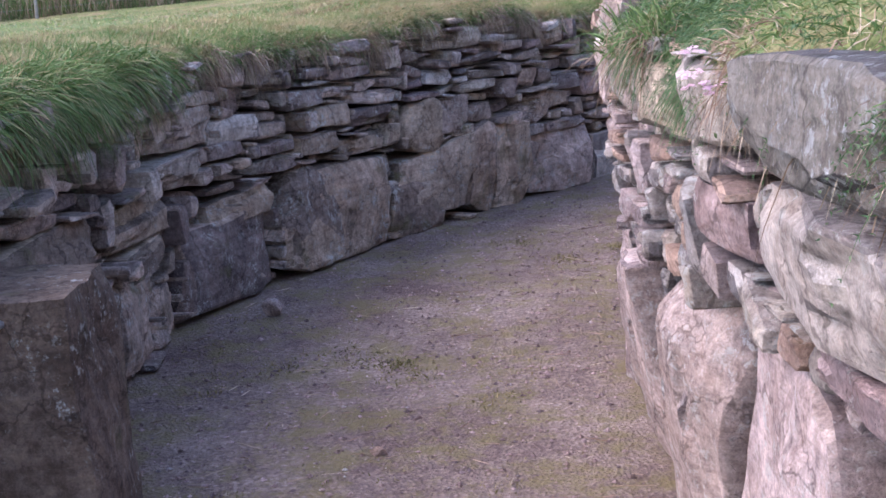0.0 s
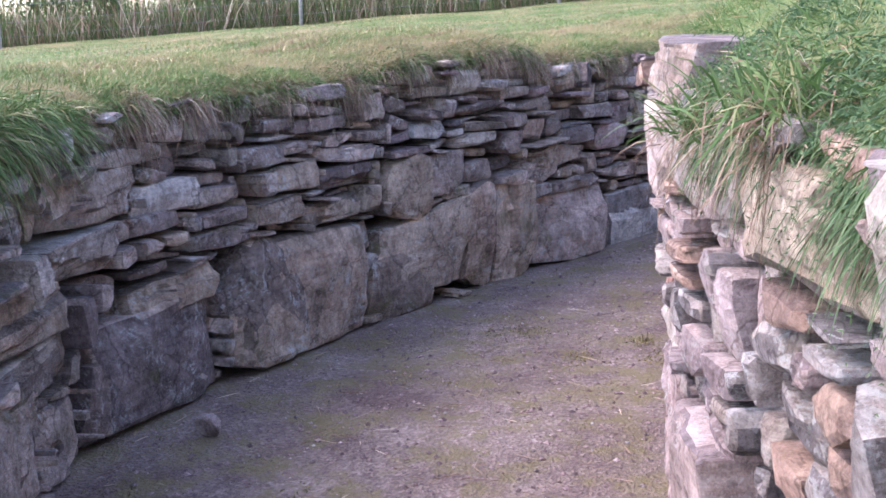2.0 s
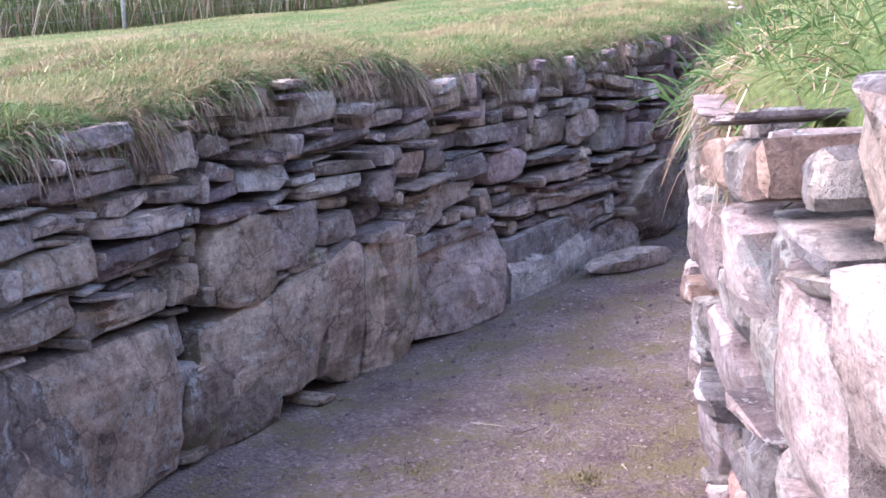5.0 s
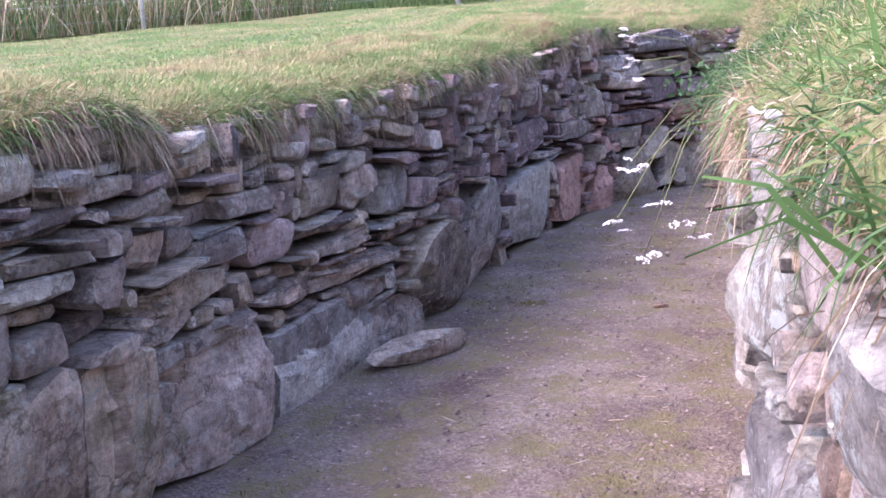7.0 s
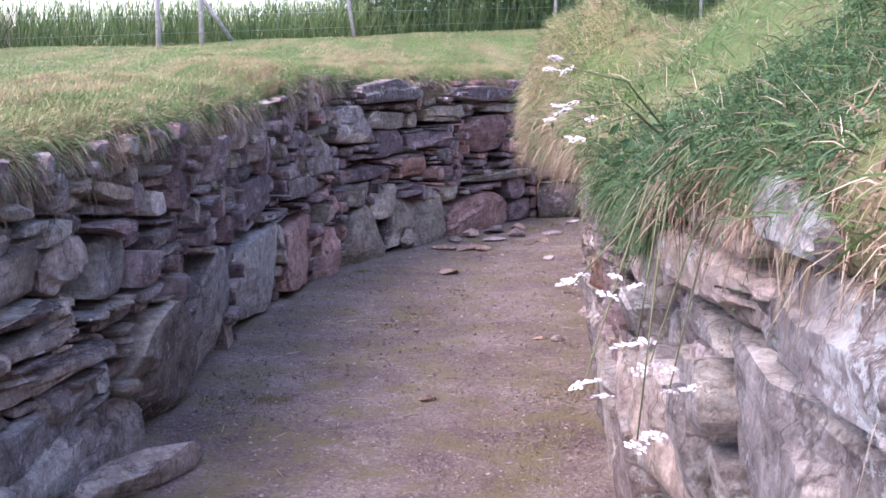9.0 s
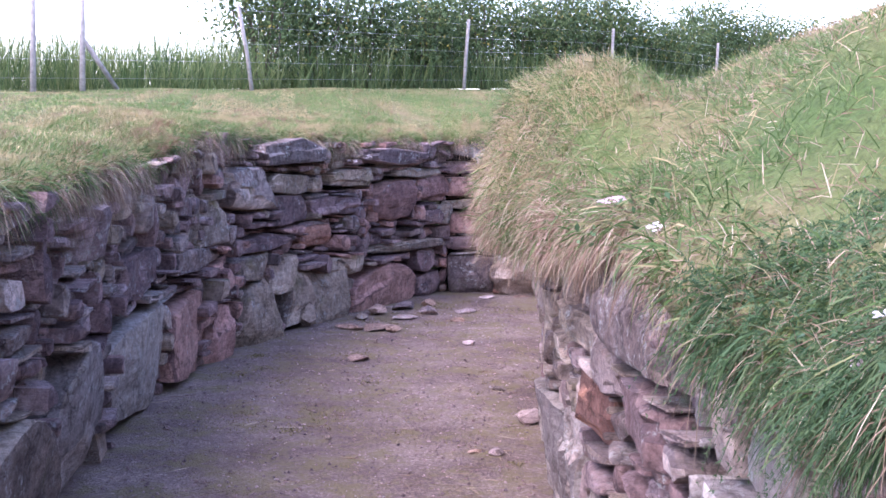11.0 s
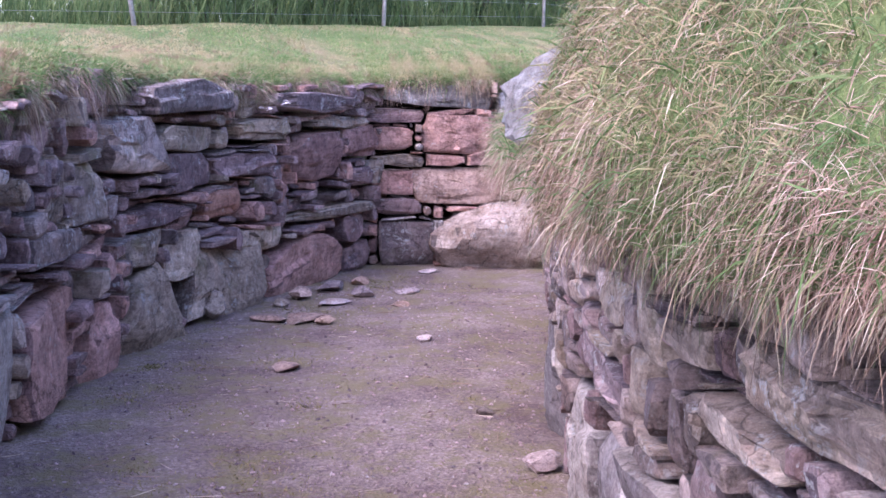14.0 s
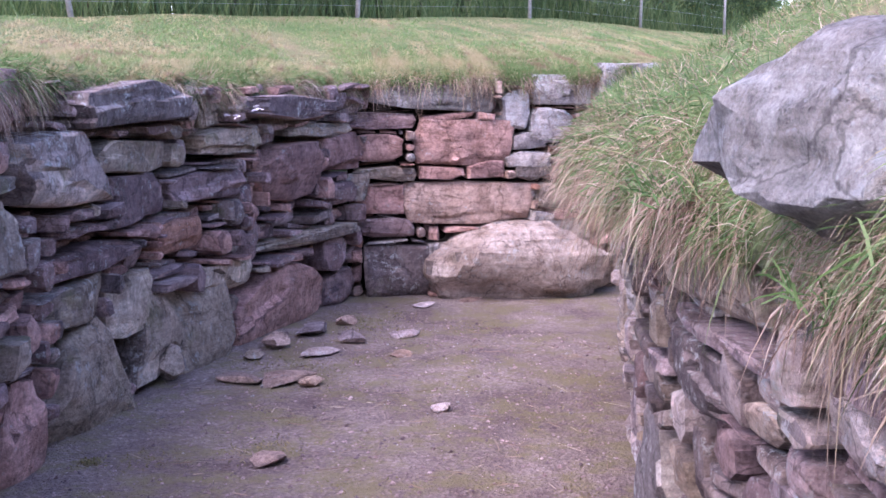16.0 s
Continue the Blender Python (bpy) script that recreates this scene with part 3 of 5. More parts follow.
    w1.stone(8.98, 0.36, 0.77, 0.86, "flat", "grey")
    w1.stone(9.06, 0.44, 0.84, 0.98, "box", "pale")
    w1.stone(9.13, 0.62, 0.40, 0.59, "slope", "brown")
    w1.stone(9.38, 0.35, 0.82, 0.91, "flat", "grey")
    w1.stone(9.38, 0.31, 0.64, 0.72, "flat", "pale")
    w1.stone(9.45, 0.42, 0.62, 0.72, "flat", "grey")
    w1.stone(9.46, 0.38, 0.73, 0.81, "flat", "dark")
    w1.stone(9.74, 0.31, 0.95, 1.05, "box", "grey")
    w1.stone(9.83, 0.26, 1.06, 1.09, "flat", "pale")
    w1.stone(9.88, 0.40, 0.67, 0.79, "box", "brown")
    w1.stone(10.0, 0.36, 0.81, 0.94, "box", "brown")
    w1.stone(10.19, 0.43, 1.07, 1.15, "flat", "dark")
    w1.stone(10.33, 0.57, 0.61, 0.73, "box", "brown")
    w1.stone(10.44, 0.51, 0.77, 0.88, "box", "dark")
    w1.stone(10.48, 0.47, 0.88, 0.98, "flat", "grey")
    w1.stone(10.69, 0.31, 0.98, 1.04, "flat", "grey")
    w2.stone(11.0, 0.38, 0.50, 0.88, "round", "brown", 0.06)
    w2.stone(11.17, 0.27, 0.94, 1.05, "flat", "white")
    w2.stone(11.35, 0.42, 0.61, 0.87, "box", "grey")
    w2.stone(11.44, 0.22, 0.58, 0.65, "box", "brown")
    w2.stone(11.52, 0.29, 1.17, 1.31, "box", "pale")
    w2.stone(11.56, 0.46, 0.86, 0.95, "flat", "pale")
    w2.stone(11.67, 0.54, 1.04, 1.12, "flat", "dark")
    w2.stone(12.04, 0.34, 1.11, 1.18, "flat", "grey")
    w2.stone(12.33, 0.38, 0.46, 0.56, "flat", "pale")
    w2.stone(12.33, 0.27, 0.31, 0.43, "round", "grey")
    w2.stone(12.33, 0.47, 0.55, 0.67, "flat", "grey")
    w2.stone(12.53, 0.71, 0.63, 0.80, "flat", "brown")
    w2.stone(12.84, 0.41, 0.76, 0.88, "box", "grey")
    w2.stone(12.88, 0.53, 0.46, 0.55, "flat", "grey")
    w2.stone(13.09, 0.37, 0.91, 1.01, "box", "grey")
    w2.stone(13.28, 0.42, 0.68, 0.87, "round", "purple")
    w2.stone(13.4, 0.49, 0.47, 0.57, "flat", "grey")
    w2.stone(13.4, 0.24, 0.85, 1.01, "box", "dark")
    w2.stone(13.82, 0.40, 0.81, 0.99, "box", "brown")
    w2.stone(13.83, 0.66, 0.70, 0.79, "flat", "dark")
    w2.stone(14.03, 0.69, 0.59, 0.68, "flat", "grey")
    w2.stone(14.19, 0.88, 0.43, 0.56, "flat", "grey")
    w2.stone(14.24, 0.45, 0.77, 0.98, "round", "grey")
    w2.stone(14.34, 0.49, 0.29, 0.41, "box", "grey")
    w2.stone(14.66, 0.41, 0.68, 0.95, "tri", "pale")
    w3.stone(19.15, 1.17, 0.68, 0.84, "flat", "dark")
    w4.stone(19.25, 0.74, 0.84, 1.15, "box", "brown")
    w4.stone(19.39, 0.72, 1.36, 1.60, "box", "maroon")
    w4.stone(20.02, 0.87, 1.04, 1.35, "lean", "grey", 0.12)
    w4.stone(20.45, 0.57, 0.45, 0.69, "slope", "brown")
    w4.stone(20.55, 1.00, 0.69, 0.83, "flat", "maroon")
    w4.stone(20.85, 1.45, 1.36, 1.57, "flat", "dark", 0.16)
    w4.stone(20.98, 1.05, 1.10, 1.30, "flat", "brown")
    w4.stone(21.06, 0.55, 0.32, 0.63, "box", "brown")
    w4.stone(21.13, 0.75, 0.87, 1.11, "box", "maroon")
    w4.stone(21.58, 0.56, 0.66, 0.84, "box", "orange")
    w4.stone(21.92, 0.84, 0.91, 1.07, "box", "maroon")
    w4.stone(22.2, 0.68, 0.34, 0.54, "box", "brown")
    w4.stone(22.23, 0.81, 1.13, 1.32, "slope", "brown")
    w4.stone(23.09, 0.81, 0.80, 1.20, "round", "red", 0.06)
    w4.stone(23.38, 1.59, 0.48, 0.59, "flat", "brown")
    w4.stone(22.9, 1.3, 1.33, 1.5, "flat", "purple", 0.12)
    w4.stone(23.54, 1.02, 1.19, 1.30, "flat", "brown")
    wn_.mark(1.28, 1.3, 0, 0.5)
    wn_.stone(2.21, 0.39, 0.03, 0.30, "round", "pale")
    wn_.stone(0.59, 0.99, 1.38, 1.63, "flat", "cap")
    wn_.stone(0.68, 0.35, 0.87, 0.97, "flat", "red")
    wn_.stone(0.85, 0.76, 0.96, 1.32, "box", "red", 0.06)
    wn_.stone(0.88, 1.04, 0.54, 0.88, "box", "tan")
    wn_.stone(1.0, 0.30, 0.88, 1.02, "flat", "red")
    wn_.stone(1.23, 0.24, 1.23, 1.55, "round", "white")
    wn_.stone(1.33, 0.37, 0.96, 1.09, "flat", "pale")
    wn_.stone(1.34, 0.29, 1.09, 1.22, "flat", "pale")
    wn_.stone(1.38, 0.32, 0.86, 1.03, "flat", "brown")
    wn_.stone(1.48, 0.90, 0.37, 0.56, "flat", "pale")
    wn_.stone(1.52, 0.39, 1.14, 1.41, "round", "white")
    wn_.stone(1.56, 0.31, 0.64, 0.85, "round", "brown")
    wn_.stone(1.61, 0.53, 1.42, 1.66, "box", "white")
    wn_.stone(2.38, 0.96, 1.34, 1.76, "box", "white", 0.06)
    wn_.stone(0.35, 0.5, -0.03, 0.42, "box", "dark", 0.06)
    e0.stone(6.85, 0.4, -0.05, 0.62, "lean", "pink", 0.06)
    e0.stone(7.35, 0.4, -0.05, 0.66, "box", "pink", 0.06)
    e0.stone(7.75, 0.42, -0.05, 0.6, "slope", "pink", 0.06)
    e0.stone(7.43, 0.42, 0.78, 0.91, "box", "red")
    e0.stone(7.43, 0.5, 0.61, 0.78, "slope", "pale")
    e0.stone(7.56, 0.36, 1.02, 1.15, "round", "pink")
    e0.stone(8.13, 0.46, 1.16, 1.32, "box", "white")
    e0.stone(8.51, 0.29, 1.22, 1.36, "box", "pink")
    e0.stone(8.35, 0.7, 0.45, 0.72, "slope", "pink")
    e0.stone(8.6, 0.5, -0.05, 0.42, "dome", "white", 0.06)
    e1.stone(8.95, 0.6, 1.33, 1.46, "box", "white")
    e1.stone(9.05, 0.55, 1.08, 1.3, "box", "white")
    e1.stone(9.0, 0.75, 0.72, 1.05, "dome", "white")
    e1.stone(9.75, 0.6, 1.18, 1.33, "box", "white")
    e1.stone(10.0, 0.83, 0.85, 1.15, "box", "pale")
    e1.stone(10.4, 0.9, 1.15, 1.27, "flat", "grey")
    e1.stone(9.6, 0.8, 0.0, 0.6, "box", "pale", 0.06)
    e1.stone(10.5, 0.8, 0.0, 0.6, "slope", "pale", 0.06)
    e1.stone(11.2, 1.0, 0.55, 0.9, "slope", "grey")
    e1.stone(11.35, 0.7, -0.05, 0.5, "box", "pale", 0.06)
    e2.stone(12.0, 0.6, -0.05, 0.72, "slope", "grey", 0.06)
    e2.stone(12.6, 0.55, -0.05, 0.62, "slope", "pale", 0.06)
    e2.stone(13.75, 0.42, 0.05, 0.68, "lean", "pale", 0.06)
    e2.stone(13.2, 0.5, -0.05, 0.55, "box", "pale", 0.06)
    e2.stone(12.78, 0.47, 0.89, 1.07, "flat", "dark")
    e2.stone(12.92, 0.71, 1.1, 1.3, "slope", "dark")
    # these two are toned dark to stand in for shade under the turf
    e2.stone(12.3, 0.75, 1.06, 1.32, "slope", "dark", 0.05)
    e2.stone(12.25, 0.6, 0.84, 1.04, "box", "maroon")
    e2.stone(13.11, 0.46, 0.7, 0.9, "box", "orange")
    e2.stone(13.36, 0.7, 0.96, 1.08, "box", "brown")
    e2.stone(13.85, 0.7, 1.08, 1.27, "box", "brown")
    e2.stone(13.75, 0.5, 0.83, 0.92, "flat", "brown")
    e2.stone(14.1, 0.4, 0.93, 1.04, "flat", "brown")
    e2.stone(14.35, 0.7, -0.05, 0.58, "box", "pale", 0.06)
    e2.stone(15.1, 0.75, -0.05, 0.56, "dome", "pale", 0.06)
    e2.stone(14.82, 0.37, 0.89, 1.02, "round", "brown")
    e2.stone(15.25, 0.9, 0.56, 0.75, "slope", "purple")
    e2.stone(15.9, 0.7, -0.05, 0.5, "slope", "pale", 0.06)
    e2.stone(15.62, 0.2, 0.80, 0.89, "round", "brown")
    e2.stone(16.05, 0.8, 1.0, 1.24, "box", "brown")
    e2.stone(16.2, 0.6, 0.74, 0.92, "box", "dark")
    e2.stone(16.9, 0.6, -0.05, 0.55, "tri", "pale", 0.06)
    e3.stone(17.6, 0.8, -0.05, 0.6, "box", "pink", 0.06)
    e3.stone(17.6, 0.7, 0.74, 0.9, "box", "pale")
    w4.stone(23.0, 1.45, -0.05, 0.42, "dome", "red", 0.06)
    w4.stone(23.95, 0.5, -0.02, 0.25, "slope", "maroon")
    w4.stone(23.9, 0.45, 0.25, 0.5, "round", "maroon")
    w4.stone(23.9, 0.6, 0.96, 1.25, "box", "red")
    w4.stone(23.9, 0.5, 0.72, 0.88, "box", "maroon")
    w1.stone(6.6, 0.7, -0.02, 0.5, "box", "grey", 0.06)
    w1.stone(7.3, 0.5, -0.02, 0.48, "box", "brown", 0.06)
    w1.stone(6.9, 0.9, 0.55, 0.8, "box", "brown")
    e0.stone(4.3, 1.05, 1.25, 1.47, "round", "cap", 0.07)
    e0.stone(5.0, 0.4, 1.24, 1.42, "box", "pale")
    e0.stone(4.28, 0.86, 1.03, 1.27, "round", "pale", 0.07)
    e0.stone(4.05, 0.7, 0.94, 1.03, "flat", "purple")
    e0.stone(4.75, 1.5, -0.05, 0.95, "tri", "pink", 0.06)
    e0.stone(5.0, 0.42, 1.03, 1.16, "box", "purple")
    e0.stone(5.5, 0.5, 1.2, 1.38, "box", "brown")
    e0.stone(5.75, 0.72, -0.05, 0.8, "lean", "pink", 0.06)
    e0.stone(6.42, 0.56, -0.05, 0.74, "box", "pink", 0.06)
    e0.stone(6.62, 0.5, 1.37, 1.53, "box", "grey", 0.02)
    e0.stone(6.93, 0.25, 1.14, 1.34, "box", "pink")
    e0.stone(6.65, 0.3, 1.22, 1.39, "slope", "pink")
    e0.stone(6.38, 0.26, 1.2, 1.39, "box", "pale")
    e0.stone(6.18, 0.2, 1.28, 1.39, "box", "white")
    wn_.stone(0.25, 0.5, 0.44, 0.6, "round", "maroon")
    wn_.stone(0.2, 0.42, 0.62, 0.84, "box", "red")
    wn_.stone(0.26, 0.5, 0.86, 0.98, "flat", "brown")
    wn_.stone(0.2, 0.44, 1.0, 1.22, "round", "red")
    wn_.stone(0.24, 0.5, 1.24, 1.36, "flat", "maroon")
    w1.fill(["grey", "grey", "dark", "brown", "grey", "pale"])
    w2.fill(["grey", "grey", "dark", "brown", "lichen", "pale", "purple"])
    w3.fill(["grey", "brown", "dark", "purple", "maroon", "maroon"])
    w4.fill(["maroon", "brown", "red", "maroon", "purple", "maroon", "red", "dark"])
    wn_.fill(["red", "tan", "pale", "red", "orange", "tan"])
    # light tones only: this side's stronger light is partly put into the colour
    e0.fill(["pink", "pink", "pale", "white", "tan", "pale", "pink", "white"], (0.1, 0.27), (0.045, 0.11))
    e1.fill(["pale", "white", "grey", "pale", "pink"], (0.2, 0.55), (0.07, 0.18))
    # mostly dark tones: shade below the overhanging turf is put into the stone colour
    e2.fill(["dark", "purple", "maroon", "brown", "dark", "grey"], (0.14, 0.42), (0.045, 0.11))
    e3.fill(["pale", "pink", "grey", "brown"], (0.14, 0.42), (0.05, 0.13))


walls()


# ---- grass ----
def rows_of(profile, s0, s1):
    return np.array([profile(s) for s in np.arange(s0, s1 + 0.001, 0.1)]), s0


def on_rows(rows, s, j):
    """Points of a ground profile at lengths s and places j across it."""
    a, s0 = rows
    u = np.clip((s - s0) / 0.1, 0, len(a) - 1.001)
    i, k = u.astype(int), np.clip(j, 0, a.shape[1] - 1.001).astype(int)
    fu, fj = (u - i)[:, None], (j - k)[:, None]
    return (a[i, k] * (1 - fj) + a[i, k + 1] * fj) * (1 - fu) + (a[i + 1, k] * (1 - fj) + a[i + 1, k + 1] * fj) * fu


def blades(name, root, way, length, width, droop, mat, parent=None, short=False):
    """Many tapering blades in one mesh. way: unit directions in which they start; droop: how far they hang over."""
    n = len(root)
    rng = np.random.default_rng(n)
    if short:
        side = unit(np.cross(way, rng.normal(size=(n, 3)))) * (width / 2)[:, None]
        tip = root + way * length[:, None]
        tip[:, 2] -= droop * length
        verts = np.stack([root - side, root + side, tip], 1)
        me = bpy.data.meshes.new(name)
        me.vertices.add(3 * n)
        me.vertices.foreach_set("co", verts.ravel())
        me.loops.add(3 * n)
        me.loops.foreach_set("vertex_index", np.arange(3 * n, dtype=np.int32))
        me.polygons.add(n)
        me.polygons.foreach_set("loop_start", np.arange(0, 3 * n, 3, dtype=np.int32))
        me.update(calc_edges=True)
        me.materials.append(mat)
        ob = new(name, me)
        if parent:
            ob.parent = parent
        return ob
    side = np.cross(way, rng.normal(size=(n, 3)))
    side /= np.linalg.norm(side, axis=1)[:, None] + 1e-9
    verts = np.zeros((n, 7, 3))
    for k, (u, taper) in enumerate(((0.0, 0.8), (0.4, 1.0), (0.75, 0.6), (1.0, 0.0))):
        mid = root + way * (length * u)[:, None]
        mid[:, 2] -= droop * length * u * u
        if k < 3:
            verts[:, 2 * k] = mid - side * (width * taper / 2)[:, None]
            verts[:, 2 * k + 1] = mid + side * (width * taper / 2)[:, None]
        else:
            verts[:, 6] = mid
    loops = np.array([0, 1, 3, 2, 2, 3, 5, 4, 4, 5, 6])[None] + 7 * np.arange(n)[:, None]
    me = bpy.data.meshes.new(name)
    me.vertices.add(7 * n)
    me.vertices.foreach_set("co", verts.ravel())
    me.loops.add(11 * n)
    me.loops.foreach_set("vertex_index", loops.ravel().astype(np.int32))
    me.polygons.add(3 * n)
    me.polygons.foreach_set("loop_start", (np.array([0, 4, 8])[None] + 11 * np.arange(n)[:, None]).ravel().astype(np.int32))
    me.update(calc_edges=True)
    me.materials.append(mat)
    ob = new(name, me)
    if parent:
        ob.parent = parent
    return ob


def unit(v):
    return v / (np.linalg.norm(v, axis=1)[:, None] + 1e-9)


def clumped(rng, n, s0, s1, spread=0.12, per=14):
    """Lengths along a wall, gathered in tufts."""
    c = rng.uniform(s0, s1, max(1, n // per))
    return np.clip(rng.choice(c, n) + rng.normal(0, spread, n), s0, s1)


def outward(line, s, flip=1.0):
    nx, ny = line.normal(s)
    return np.stack([nx * flip, ny * flip, np.zeros_like(nx)], 1)


def west_out(s):
    a, b = outward(WEST, np.minimum(s, 24.15)), outward(NORTH, np.maximum(s - 24.15, 0))
    return np.where((s <= 24.15)[:, None], a, b)


def grow_west():
    rng = np.random.default_rng(5)
    rows = rows_of(west_profile, 0, 32)
    # mown sward, matted and combed by the mower, longer on the lip
    n = 190000
    s = rng.uniform(5, 27.5, n)
    j = 1.6 + 4.2 * rng.uniform(0, 1, n) ** 1.2
    lean = unit(rng.normal(0, 0.55, (n, 3)) + np.array([0, 0, 0.8]) + 0.3 * west_out(s))
    ob = blades("lawn_grass", on_rows(rows, s, j), lean, rng.uniform(0.018, 0.05, n), rng.uniform(0.003, 0.006, n), rng.uniform(0, 0.4, n), LAWN, short=True)
    tagged(ob, "short mown grass with dry yellow patches on the bank", "grass", kind="stuff")
    n = 200000
    s, j = rng.uniform(5, 31.5, n), 5.3 + 6.5 * rng.uniform(0, 1, n) ** 1.5
    lean = unit(rng.normal(0, 0.8, (n, 3)) + np.array([0, 0, 0.8]))
    ob = blades("lawn_grass", on_rows(rows, s, j), lean, rng.uniform(0.015, 0.035, n), rng.uniform(0.005, 0.011, n), rng.uniform(0, 0.3, n), LAWN, short=True)
    tagged(ob, "short mown lawn behind the sunken wall", "grass", kind="stuff")
    # bleached band behind the lip
    n = 120000
    s = clumped(rng, n, 5, 27.5, 0.3, 160)
    lean = unit(rng.normal(0, 0.8, (n, 3)) + np.array([0, 0, 0.6]) + 0.3 * west_out(s))
    ob = blades("bleached_grass", on_rows(rows, s, np.clip(4.6 + 0.9 * rng.normal(size=n) + 0.7 * np.sin(1.3 * s), 1.6, 8.5)), lean, rng.uniform(0.02, 0.055, n), rng.uniform(0.004, 0.008, n), rng.uniform(0, 0.5, n), PALE_TURF, short=True)
    tagged(ob, "bleached dry grass along the edge of the bank", "grass", kind="stuff")
    # green tufts on the lip
    n = 20000
    s = clumped(rng, n, 5, 27.5, 0.09, 70)
    lean = unit(rng.normal(0, 0.6, (n, 3)) + np.array([0, 0, 0.5]) + 0.6 * west_out(s))
    ob = blades("lip_grass", on_rows(rows, s, rng.uniform(1.0, 3.0, n)), lean, rng.uniform(0.03, 0.12, n), rng.uniform(0.002, 0.005, n), rng.uniform(0.3, 1.3, n), GREEN)
    tagged(ob, "green grass tufts leaning over the wall top", "grass", kind="stuff")
    # withered fringe and bare roots that hang over the top stones
    n = 32000
    s = clumped(rng, n, 5, 27.5, 0.05, 130)
    lean = unit(rng.normal(0, 0.7, (n, 3)) + np.array([0, 0, -0.1]) + 0.55 * west_out(s))
    ob = blades("dry_fringe", on_rows(rows, s, rng.uniform(0.7, 2.5, n)), lean, 0.03 + 0.13 * rng.random(n) ** 2, rng.uniform(0.0015, 0.0035, n), rng.uniform(0.5, 1.9, n), STRAW)
    tagged(ob, "withered brown grass fringe hanging over the wall top", "grass", kind="stuff")
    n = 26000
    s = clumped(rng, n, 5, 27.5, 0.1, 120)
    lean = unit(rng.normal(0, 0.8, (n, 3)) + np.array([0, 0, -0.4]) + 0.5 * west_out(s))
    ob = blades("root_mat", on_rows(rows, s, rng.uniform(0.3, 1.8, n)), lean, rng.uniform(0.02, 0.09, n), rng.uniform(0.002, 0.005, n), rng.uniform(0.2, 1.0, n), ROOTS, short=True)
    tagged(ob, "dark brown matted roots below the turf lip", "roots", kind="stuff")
    # rank tuft over the wall beside the pier
    n = 9000
    s = np.clip(rng.normal(7.1, 0.55, n), 5.2, 8.3)
    lean = unit(rng.normal(0, 0.8, (n, 3)) + np.array([0, 0, 0.45]) + 0.8 * west_out(s))
    ob = blades("rank_tuft", on_rows(rows, s, rng.uniform(0.6, 3.4, n)), lean, rng.uniform(0.06, 0.2, n), rng.uniform(0.003, 0.006, n), rng.uniform(0.3, 1.2, n), GREEN)
    tagged(ob, "long green grass hanging over the wall", "grass", kind="stuff")


